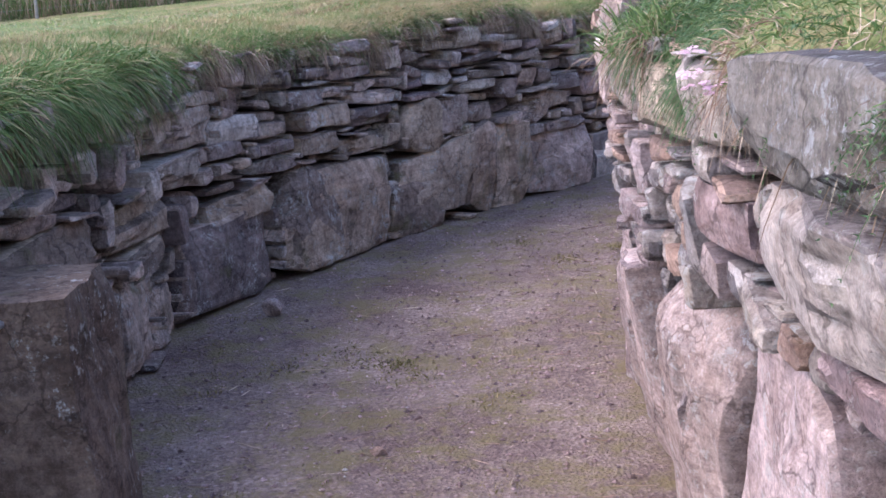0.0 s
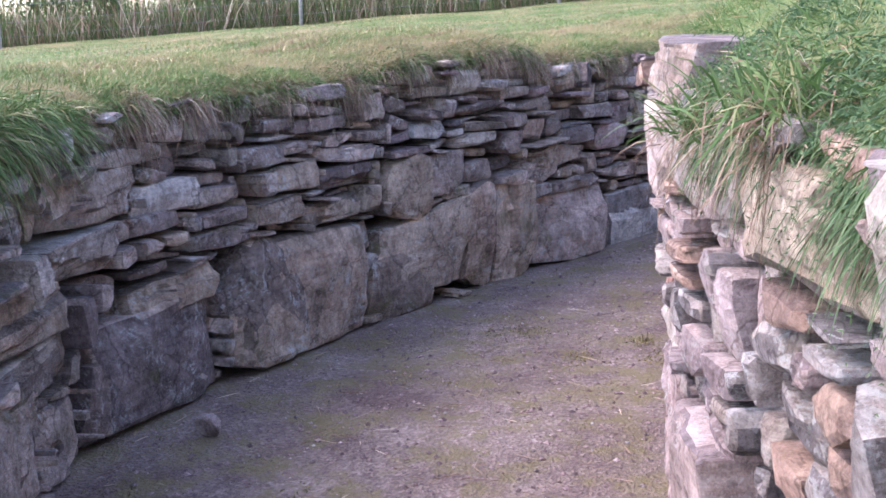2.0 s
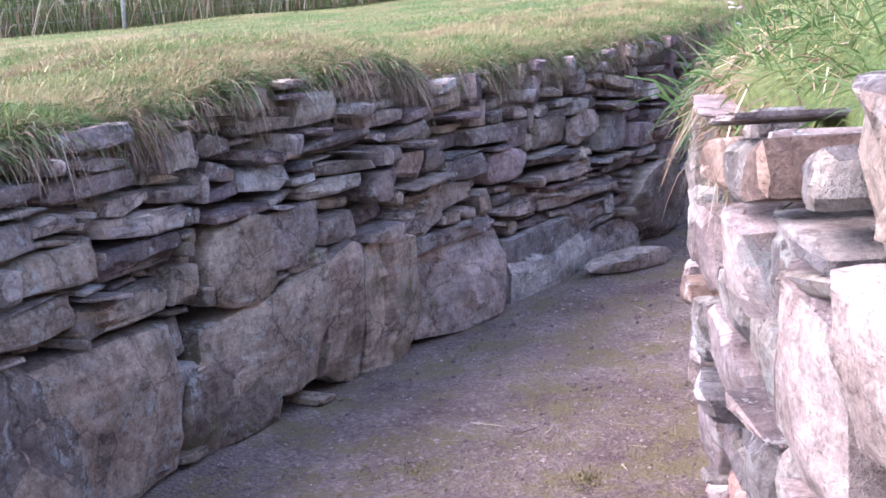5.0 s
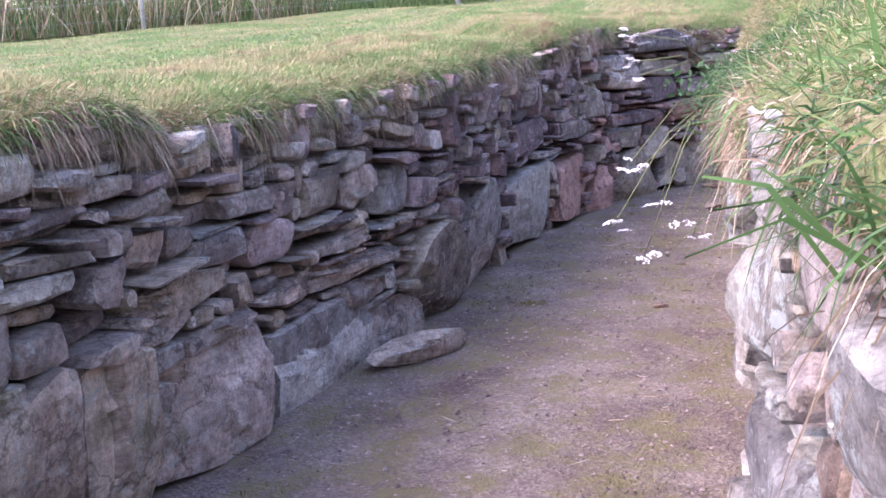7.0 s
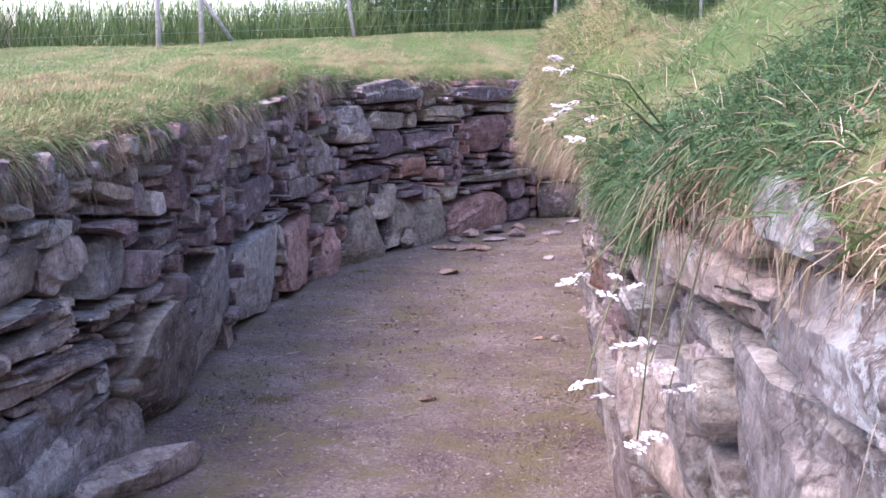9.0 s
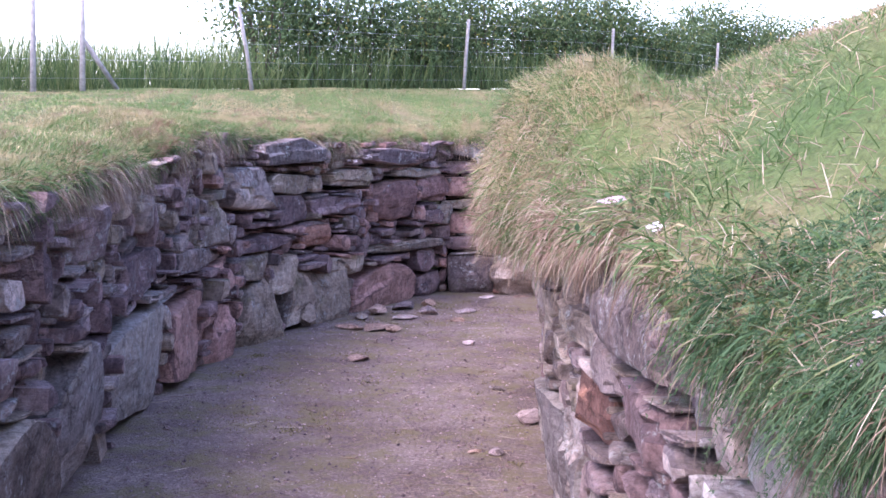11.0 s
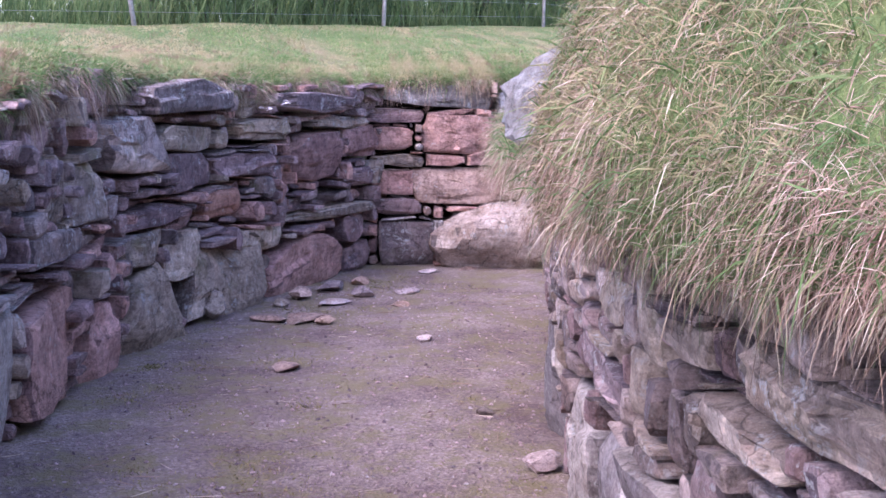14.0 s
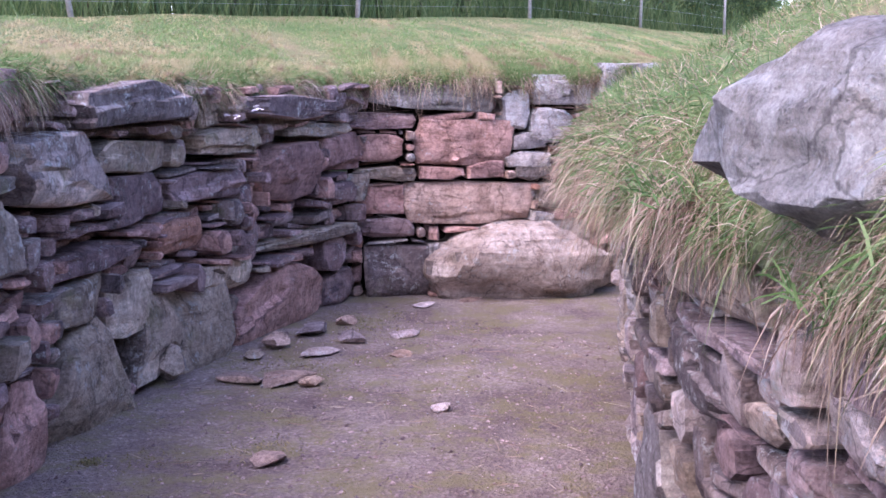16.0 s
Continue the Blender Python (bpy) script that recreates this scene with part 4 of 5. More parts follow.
def grow_east():
    rng = np.random.default_rng(6)
    rows = rows_of(east_profile, 0, 24)

    def bare(s):
        """Where bare capstones break the turf edge."""
        return (s > 6.32) & (s < 7.0)

    # green sward on the mound, longer near the edge
    for name, n, s0, s1, j0, j1, l0, l1, mat, lab in (
        ("mound_grass", 62000, 2.5, 21, 2.2, 6.2, 0.02, 0.1, GREEN, "long green grass on the mound above the wall"),
        ("mound_grass", 75000, 2.5, 23, 5.0, 12.0, 0.02, 0.055, PALE_TURF, "dry yellowing grass on the upper mound"),
        ("mound_straw", 26000, 9.2, 21, 1.8, 9.0, 0.02, 0.085, STRAW, "dead straw among the mound grass"),
    ):
        s = clumped(rng, n, s0, s1, 0.15, 30)
        if mat is GREEN:
            s = s[(s < 9.6) | (s > 11.8) | (rng.random(n) < 0.45)]
            n = len(s)
        lean = unit(rng.normal(0, 0.9, (n, 3)) + np.array([0, 0, 0.7]) + 0.25 * outward(EAST, s))
        ob = blades(name, on_rows(rows, s, rng.uniform(j0, j1, n)), lean, rng.uniform(l0, l1, n) * np.where(s < 7, 0.6, 1), np.where(mat is PALE_TURF, 1.8, 1.0) * rng.uniform(0.0011, 0.0028, n), rng.uniform(0.0, 0.7, n), mat, short=mat is PALE_TURF)
        tagged(ob, lab, "grass", kind="stuff")
    # grass leaning out over the edge
    n = 17000
    s = clumped(rng, n, 2.5, 21, 0.1, 50)
    s = s[~bare(s) & ((s < 7) | (s > 11.2) | (rng.random(n) < 0.25))]
    n = len(s)
    lean = unit(rng.normal(0, 0.85, (n, 3)) + np.array([0, 0, 0.5]) + 0.45 * outward(EAST, s))
    ob = blades("edge_grass", on_rows(rows, s, rng.uniform(1.2, 3.2, n)), lean, rng.uniform(0.03, 0.12, n) * rng.uniform(0.6, 1.2, n) * np.where(s < 7, 0.6, 1), rng.uniform(0.002, 0.005, n), rng.uniform(0.2, 1.0, n), GREEN)
    tagged(ob, "green grass leaning out over the stone wall", "grass", kind="stuff")
    n = 5000
    s = clumped(rng, n, 13.2, 14.5, 0.1, 40)
    lean = unit(rng.normal(0, 0.5, (n, 3)) + np.array([0, 0, 0.9]) + 0.35 * outward(EAST, s))
    ob = blades("edge_grass", on_rows(rows, s, rng.uniform(1.6, 4.4, n)), lean, rng.uniform(0.04, 0.11, n), rng.uniform(0.0014, 0.003, n), rng.uniform(0.2, 1.1, n), LAWN)
    tagged(ob, "tall mixed grass bulging over the wall", "grass", kind="stuff")
    # shaggy curtain of dead and living grass that hangs well below the lip
    for n, s0, s1, longest, mat in ((12000, 12.8, 15.1, 0.11, STRAW), (5000, 12.8, 15.1, 0.09, GREEN), (9000, 15.7, 18.6, 0.16, STRAW), (5000, 15.6, 18.6, 0.12, GREEN), (3500, 9.3, 12.8, 0.08, STRAW), (900, 7.4, 9.3, 0.05, STRAW), (2500, 3.4, 6.3, 0.07, STRAW)):
        s = clumped(rng, n, s0, s1, 0.08, 110)
        lean = unit(rng.normal(0, 1.0, (n, 3)) + np.array([0, 0, -0.1]) + 0.5 * outward(EAST, s))
        ob = blades("grass_curtain", on_rows(rows, s, rng.uniform(0.6, 2.9, n)), lean, 0.03 + (longest - 0.03) * rng.random(n) ** 1.6, rng.uniform(0.0008, 0.0018, n), rng.uniform(0.1, 1.3, n), mat)
        tagged(ob, "shaggy dead and green grass hanging over the stones", "grass", kind="stuff")
    # hanging straw, thickest along the far stretch
    for n, s0, s1, l0, l1 in ((2500, 2.5, 9.0, 0.04, 0.12), (4500, 9.0, 12.8, 0.02, 0.11), (2500, 12.8, 14.3, 0.02, 0.09), (1000, 14.3, 15.4, 0.03, 0.12), (3000, 15.4, 21.0, 0.03, 0.18)):
        s = clumped(rng, n, s0, s1, 0.06, 60)
        s = s[~bare(s)]
        n = len(s)
        lean = unit(rng.normal(0, 0.85, (n, 3)) + np.array([0, 0, 0.1]) + 0.5 * outward(EAST, s))
        ob = blades("hanging_straw", on_rows(rows, s, rng.uniform(0.6, 2.8, n)), lean, l0 + (l1 - l0) * rng.random(n) ** 2, rng.uniform(0.0014, 0.003, n), rng.uniform(0.4, 1.7, n), STRAW)
        tagged(ob, "withered straw hanging in tufts over the stones", "grass", kind="stuff")


def fern_bank():
    """Dark feathery leaves that spill over the turf edge."""
    rng = np.random.default_rng(16)
    rows = rows_of(east_profile, 0, 24)
    for n, lo, hi, spread, longest, hang in ((15000, 9.7, 11.35, 0.06, 0.075, 0.12), (7000, 5.1, 6.3, 0.07, 0.1, 0.3), (1300, 7.9, 8.75, 0.06, 0.09, 0.0)):
        s = clumped(rng, n, lo, hi, spread, 120)
        lean = unit(rng.normal(0, 0.75, (n, 3)) + np.array([0, 0, 0.15]) + 0.55 * outward(EAST, s))
        ob = blades("feathery_foliage", on_rows(rows, s, np.where((s > 9) & (s < 10.7), 1.9, 1.0) + rng.uniform(0, 3.2, n) ** 1.1 - hang * rng.uniform(0, 2, n)), lean, rng.uniform(0.02, longest, n), rng.uniform(0.0018, 0.004, n), rng.uniform(0.3, 1.1, n) + hang, FERN)
        tagged(ob, "dark feathery foliage spilling over the turf edge", "foliage", kind="stuff")


def fronds():
    """Feathery yarrow leaves: a bent rib with fine leaflets on both sides, spilling over the edge."""
    rng = np.random.default_rng(26)
    rows = rows_of(east_profile, 0, 24)
    for m, lo, hi in ((1400, 9.7, 11.4), (420, 5.0, 6.3), (260, 2.8, 4.6)):
        s = clumped(rng, m, lo, hi, 0.09, 40)
        root = on_rows(rows, s, np.where((s > 9) & (s < 10.7), 1.8, 0.8) + rng.uniform(0, 3.4, m))
        way = unit(rng.normal(0, 0.7, (m, 3)) + np.array([0, 0, 0.35]) + 0.6 * outward(EAST, s))
        length, droop = rng.uniform(0.05, 0.14, m), rng.uniform(0.3, 1.2, m)
        side = unit(np.cross(way, rng.normal(size=(m, 3))))
        at, to, size = [], [], []
        for u in np.linspace(0.15, 1.0, 11):
            mid = root + way * (length * u)[:, None]
            mid[:, 2] -= droop * length * u * u
            for flip in (-1, 1):
                at.append(mid)
                to.append(unit(side * flip + 0.6 * way + rng.normal(0, 0.15, (m, 3))))
                size.append(0.014 * (1.15 - u) ** 0.5 * rng.uniform(0.7, 1.3, m))
        at, to, size = np.concatenate(at), np.concatenate(to), np.concatenate(size)
        ob = blades("yarrow_leaves", at, to, size, np.full(len(at), 0.003), np.full(len(at), 0.2), FERN, short=True)
        tagged(ob, "dark green feathery yarrow leaves over the turf edge", "foliage", kind="stuff")
        ribs = blades("leaf_ribs", root, way, length, np.full(m, 0.0016), droop, FERN)
        tagged(ribs, "thin ribs of the feathery yarrow leaves", "foliage", kind="stuff")


def grass_tuft(x, y, z, tx, ty, n, length, seed, label="tall arching tuft of green grass on the wall", broad=1.0):
    """One tuft: green blades that arch out towards tx, ty over a mat of dry roots."""
    rng = np.random.default_rng(seed)
    base = new("grass_tuft")
    base.location = (x, y, z)
    root = rng.normal(0, 1, (n, 3)) * np.array([0.05, 0.05, 0.015])
    way = unit(rng.normal(0, 0.33, (n, 3)) + np.array([tx * 0.45, ty * 0.45, 0.9]))
    blades("grass_blade", root, way, length * rng.uniform(0.4, 1.0, n), rng.uniform(0.0025, 0.0055, n) * broad, rng.uniform(0.3, 1.1, n), GREEN, base)["kind"] = "stuff"
    m = n if broad == 1.0 else 2 * n
    root = rng.normal(0, 1, (m, 3)) * np.array([0.05, 0.05, 0.03])
    way = unit(rng.normal(0, 0.6, (m, 3)) + np.array([tx * 0.7, ty * 0.7, -0.1]))
    blades("dry_blade", root, way, rng.uniform(0.03, 0.12, m), rng.uniform(0.0015, 0.003, m), rng.uniform(0.6, 1.6, m), STRAW, base)["kind"] = "stuff"
    tagged(base, label, "grass", "grass tufts on the walls")


def grow_beyond():
    """Rank grass behind the fence, with darker bushes at both ends."""
    rng = np.random.default_rng(7)
    for n, x0, x1, d0, d1, l0, l1, mat, lab in (
        (52000, -24, 24, 0.15, 2.0, 0.25, 0.95, REED, "tall rank green grass behind the wire fence"),
        (3500, -10, 4, 0.1, 0.9, 0.3, 0.85, STRAW, "tall withered brown grass behind the fence"),
    ):
        x = rng.uniform(x0, x1, n)
        d = rng.uniform(d0, d1, n)
        z = 1.67 + 0.05 * np.clip(x, -12, 16) + 0.02 * d
        root = np.stack([x, 17.87 + 0.19 * x + d, z], 1)
        lean = unit(rng.normal(0, 0.24, (n, 3)) + np.array([0, 0, 1.0]))
        ob = blades("rank_grass", root, lean, rng.uniform(l0, l1, n), rng.uniform(0.004, 0.011, n), rng.uniform(0, 0.5, n), mat)
        tagged(ob, lab, "grass", kind="stuff")


def leaves(name, centres, size, mat, rng, parent):
    """Small pointed leaves, two triangles folded along the rib."""
    n = len(centres)
    a, b = unit(rng.normal(size=(n, 3))), rng.normal(size=(n, 3))
    b = unit(np.cross(a, b))
    up = np.cross(a, b) * 0.25
    v = np.stack([centres - a * size[:, None], centres + (b + up) * size[:, None] * 0.5, centres + a * size[:, None], centres - (b - up) * size[:, None] * 0.5], 1)
    base = 4 * np.arange(n)[:, None]
    f = (np.array([[0, 1, 2], [0, 2, 3]])[None] + base[:, :, None]).reshape(-1, 3)
    return link(name, v.reshape(-1, 3).tolist(), f.tolist(), mat, parent)


def twig(points, r0, r1, sides=5):
    """Verts and faces of a thin tapering tube along points."""
    verts, faces = [], []
    m = len(points)
    for i, p in enumerate(points):
        p = Vector(p)
        t = (Vector(points[min(i + 1, m - 1)]) - Vector(points[max(i - 1, 0)])).normalized()
        q = t.orthogonal().normalized()
        w = t.cross(q)
        r = r0 + (r1 - r0) * i / max(m - 1, 1)
        for k in range(sides):
            a = 2 * math.pi * k / sides
            verts.append(tuple(p + q * (r * math.cos(a)) + w * (r * math.sin(a))))
    for i in range(m - 1):
        for k in range(sides):
            faces.append((i * sides + k, i * sides + (k + 1) % sides, (i + 1) * sides + (k + 1) % sides, (i + 1) * sides + k))
    faces += [tuple(range(sides))[::-1], tuple((m - 1) * sides + k for k in range(sides))]
    return verts, faces


def joined(name, pieces, mat, parent=None, smooth=True):
    verts, faces = [], []
    for v, f in pieces:
        n = len(verts)
        verts += list(v)
        faces += [tuple(k + n for k in g) for g in f]
    return link(name, verts, faces, mat, parent, smooth)


def plain_mat(name, lo, hi, rough=0.8, scale=40.0, metal=0.0):
    m, nt, b = node_mat(name, rough)
    n = noise_node(nt, world_vec(nt), scale, 5, 0.7)
    r = ramp(nt, n.outputs["Fac"], [(0.3, lo), (0.7, hi)])
    nt.links.new(r.outputs["Color"], b.inputs["Base Color"])
    b.inputs["Metallic"].default_value = metal
    bump(nt, b, n.outputs["Fac"], 0.004, 0.5)
    return m


BARK = plain_mat("twig_bark", (0.05, 0.04, 0.03), (0.13, 0.1, 0.075))
POST = plain_mat("weathered_post", (0.16, 0.15, 0.14), (0.34, 0.32, 0.3), 0.9, 25.0)
WIRE = plain_mat("galvanised_wire", (0.25, 0.25, 0.25), (0.4, 0.4, 0.4), 0.5, 60.0, 0.7)
STEM = plain_mat("plant_stem", (0.08, 0.09, 0.04), (0.17, 0.16, 0.08))
PETAL_WHITE = plain_mat("white_petals", (0.5, 0.44, 0.45), (0.75, 0.68, 0.69), 0.7, 120.0)
PETAL_PINK = plain_mat("pink_petals", (0.55, 0.3, 0.4), (0.78, 0.55, 0.62), 0.7, 120.0)
LEAFY = leaf_mat("herb_leaves", [(0.0, (0.06, 0.15, 0.03)), (0.7, (0.12, 0.26, 0.05)), (1.0, (0.2, 0.34, 0.08))])


def hedge_bush(x, d, w, h, rng, label):
    """One bush of the hedge: limbs from the ground and a ragged crown of small leaves."""
    z, y = fence_z(x), fence_y(x) + d
    base = new("hedge_bush")
    base.location = (x, y, z)
    limbs, tips = [], []
    for k in range(9):
        a, r = rng.uniform(0, 6.28), rng.uniform(0.2, 0.5) * w
        tip = np.array([math.cos(a) * r, math.sin(a) * r * 0.7, h * rng.uniform(0.6, 1.08)])
        mid = tip * np.array([0.45, 0.45, 0.5]) + rng.normal(0, 0.05, 3)
        limbs.append(twig([(0.3 * tip[0] * 0.3, 0, -0.05), tuple(mid), tuple(tip)], 0.02, 0.004))
        tips += [mid, tip, (mid + tip) / 2]
    for piece in limbs:
        joined("limb", [piece], BARK, base)
    tips = np.array(tips)
    n = 5600
    c = tips[rng.integers(0, len(tips), n)] + rng.normal(0, 1, (n, 3)) * np.array([0.17 * w, 0.15 * w, 0.13 * h])
    c[:, 2] = np.abs(c[:, 2])
    leaves("crown", c, rng.uniform(0.018, 0.04, n), HEDGE, rng, base)
    tagged(base, label, "hedge", "hedge bushes")


def build_hedge():
    rng = np.random.default_rng(8)
    for x in np.arange(8.8, 26, 0.85):
        hedge_bush(x + rng.uniform(-0.15, 0.15), 0.75, 1.3, rng.uniform(1.15, 1.6), rng, "dark green leafy hedge bush with a few yellow leaves")
    for x in np.arange(-12.5, 3.2, 1.05):
        hedge_bush(x + rng.uniform(-0.2, 0.2), 1.2, 1.5, rng.uniform(1.25, 1.8), rng, "dark shaded bush behind the rank grass")


def build_fence():
    fence = new("wire_fence")
    fence.location = (6.0, fence_y(6.0), fence_z(6.0))
    off = Vector(fence.location)

    def at(x, up, lean=0.0, d=0.0):
        return tuple(Vector((x + lean, fence_y(x) + d, fence_z(x) + up)) - off)

    posts = [(-8.4, 0), (-5.2, 0), (-1.6, 0.02), (1.75, -0.03), (5.45, 0), (5.98, 0.0), (8.15, -0.22), (11.75, 0.06), (15.3, 0.0), (18.6, 0.02), (22.0, 0.0)]
    for x, lean in posts:
        joined("post", [twig([at(x, -0.2), at(x, 0.4, lean * 0.45), at(x, 0.92, lean)], 0.034 if x in (5.45, 5.98) else 0.024, 0.022, 8)], POST, fence)
    joined("strut", [twig([at(5.98, 0.5), at(6.42, -0.05)], 0.024, 0.024, 8)], POST, fence)
    for up in (0.12, 0.3, 0.5, 0.68, 0.86):
        pts = [at(x, up + 0.008 * math.sin(3 * x), lean * up / 0.92) for x, lean in posts]
        joined("wire", [twig(pts, 0.0018, 0.0018, 4)], WIRE, fence)
    stays = []
    for x in np.arange(-8, 18.6, 0.3):
        stays.append(twig([at(x, 0.1), at(x, 0.68)], 0.0008, 0.0008, 3))
    tagged(joined("netting", stays, WIRE, fence), kind="stuff")
    tagged(fence, "old wire stock fence with leaning weathered posts", "fence")


grow_west()
grow_east()
fern_bank()
fronds()
grow_beyond()
grass_tuft(1.0, 5.76, 1.36, -0.6, 0.1, 34, 0.36, 31, broad=1.8)
grass_tuft(1.16, 5.92, 1.48, -0.4, 0.2, 26, 0.24, 32, broad=1.5)
grass_tuft(0.56, 3.55, 1.38, -0.9, 0.0, 220, 0.2, 33, "green and rusty grass tuft hanging between the stones")
grass_tuft(0.56, 3.1, 1.44, -0.9, 0.1, 240, 0.2, 34)
grass_tuft(1.72, 6.9, 1.44, -0.4, 0.3, 60, 0.12, 35)
for k, s in enumerate((9.3, 10.6, 11.9, 13.2, 15.6, 17.4, 18.5, 19.1, 20.6, 21.9, 23.0)):
    tuft_x, tuft_y = WEST.at(s, 0.05)
    tuft_nx, tuft_ny = WEST.normal(s)
    grass_tuft(float(tuft_x), float(tuft_y), float(west_top(s)) - 0.02, float(tuft_nx), float(tuft_ny), 130 if s < 16 else 230, 0.1, 50 + k, "withered grass tuft hanging from the turf edge")
grass_tuft(5.35, 12.0, 1.3, -0.7, 0.6, 200, 0.13, 36, "withered straw tuft hanging below the capstone")
grass_tuft(4.5, 11.0, 1.3, -0.6, 0.6, 200, 0.17, 37, "mixed green and dry grass tuft beside the capstone")
grass_tuft(4.62, 11.2, 1.24, -0.6, 0.6, 160, 0.13, 38, "mixed green and dry grass tuft beside the capstone")
build_hedge()
build_fence()


# ---- stone pier at the start of the passage ----
def boulder(name, size, seed, mat, sub=2, angular=0.28, cut=(0.2, 0.36), square=1.0):
    """A weathered lump: an ico sphere cut by random planes and roughened."""
    rnd = random.Random(seed)
    bm = bmesh.new()
    bmesh.ops.create_icosphere(bm, subdivisions=sub, radius=0.5)
    cuts = [(Vector((rnd.uniform(-1, 1), rnd.uniform(-1, 1), rnd.uniform(-1, 1))).normalized(), rnd.uniform(*cut)) for _ in range(12)]
    for v in bm.verts:
        v.co = Vector([math.copysign(0.5 * abs(2 * c) ** square, c) for c in v.co])
        for n, d in cuts:
            k = v.co.dot(n) - d
            if k > 0:
                v.co -= n * k
        v.co += v.co.normalized() * angular * (0.12 * noise.noise(v.co * 4 + Vector((seed, 0, 0))) + 0.05 * noise.noise(v.co * 11 + Vector((seed, 5, 0))))
        v.co = Vector((v.co.x * size[0] * 1.25, v.co.y * size[1] * 1.25, v.co.z * size[2] * 1.25))
    low = min(v.co.z for v in bm.verts)
    for v in bm.verts:
        v.co.z -= low
    me = bpy.data.meshes.new(name)
    bm.to_mesh(me)
    bm.free()
    me.materials.append(mat)
    me.polygons.foreach_set("use_smooth", [True] * len(me.polygons))
    me.set_sharp_from_angle(angle=radians(30))
    return new(name, me)


def build_pier():
    pier = new("stone_pier")
    pier.location = (-1.42, 3.6, 0)
    rnd = random.Random(4)
    bm = bmesh.new()
    bmesh.ops.create_cube(bm, size=1)
    bmesh.ops.subdivide_edges(bm, edges=bm.edges[:], cuts=7, use_grid_fill=True)
    for v in bm.verts:
        x, y, z = v.co
        edges = sum(abs(c) > 0.49 for c in (x, y, z)) - 1
        bulge = -0.035 * max(edges, 0) + 0.09 * noise.noise((x * 2.2, y * 2.2, z * 2.2)) + 0.05 * noise.noise((x * 7, y * 7, z * 9))
        wide = 0.76 + 0.1 * (0.5 - z)
        v.co = Vector((x * wide * (1 + bulge), y * 0.5 * (1 + bulge), (z + 0.5) * 0.81 + (0.012 * noise.noise((x * 5, y * 5, 2)) if z > 0.45 else 0)))
    me = bpy.data.meshes.new("block")
    bm.to_mesh(me)
    bm.free()
    me.materials.append(STONE["pier"])
    block = new("block", me)
    block.parent = pier
    block.location = (0, 0, -0.02)
    tagged(pier, "rough brown upright stone block standing by the wall", "stone pier")
    # survey plate and stud fixed to its face
    for name, sides, r, dx in (("metal_plate", 6, 0.03, -0.02), ("metal_stud", 16, 0.012, 0.06)):
        p = bmesh.new()
        bmesh.ops.create_cone(p, cap_ends=True, segments=sides, radius1=r, radius2=r * 0.85, depth=0.03)
        bmesh.ops.rotate(p, verts=p.verts, matrix=Matrix.Rotation(radians(90), 3, "X"))
        me = bpy.data.meshes.new(name)
        p.to_mesh(me)
        p.free()
        me.materials.append(WIRE)
        ob = new(name, me)
        ob.parent = pier
        ob.location = (0.13 + dx, -0.262, 0.73)


build_pier()


def capstone():
    """The lichened boulder that juts from the turf above the inner wall."""
    ob = boulder("capstone", (0.62, 0.44, 0.25), 5, STONE["cap"], sub=4, angular=0.6, cut=(0.36, 0.5), square=0.75)
    ob.location = (4.77, 11.235, 1.3)
    ob.rotation_euler = (0, radians(4), radians(48))
    tagged(ob, "large grey lichened capstone boulder jutting from the turf", "boulder")


capstone()


def end_boulder():
    """The big pale boulder at the foot of the end wall."""
    ob = boulder("boulder", (1.18, 0.7, 0.5), 9, STONE["boulder"], sub=4, angular=0.7, cut=(0.42, 0.6), square=0.6)
    ob.location = (10.16, 16.58, -0.08)
    ob.rotation_euler = (0, radians(3), radians(-31))
    tagged(ob, "large pale tan boulder at the foot of the end wall", "boulder")


end_boulder()


# ---- loose stones on the floor ----
def loose(x, y, w, d, h, tone, seed, turn=0.0, label="small angular stone lying on the gravel"):
    ob = boulder("loose_stone", (w, d, h), seed, STONE[tone], sub=2)
    ob.location = (x, y, -0.006)
    ob.rotation_euler = (0, 0, radians(turn))
    tagged(ob, label, "stone", "loose stones on the floor")


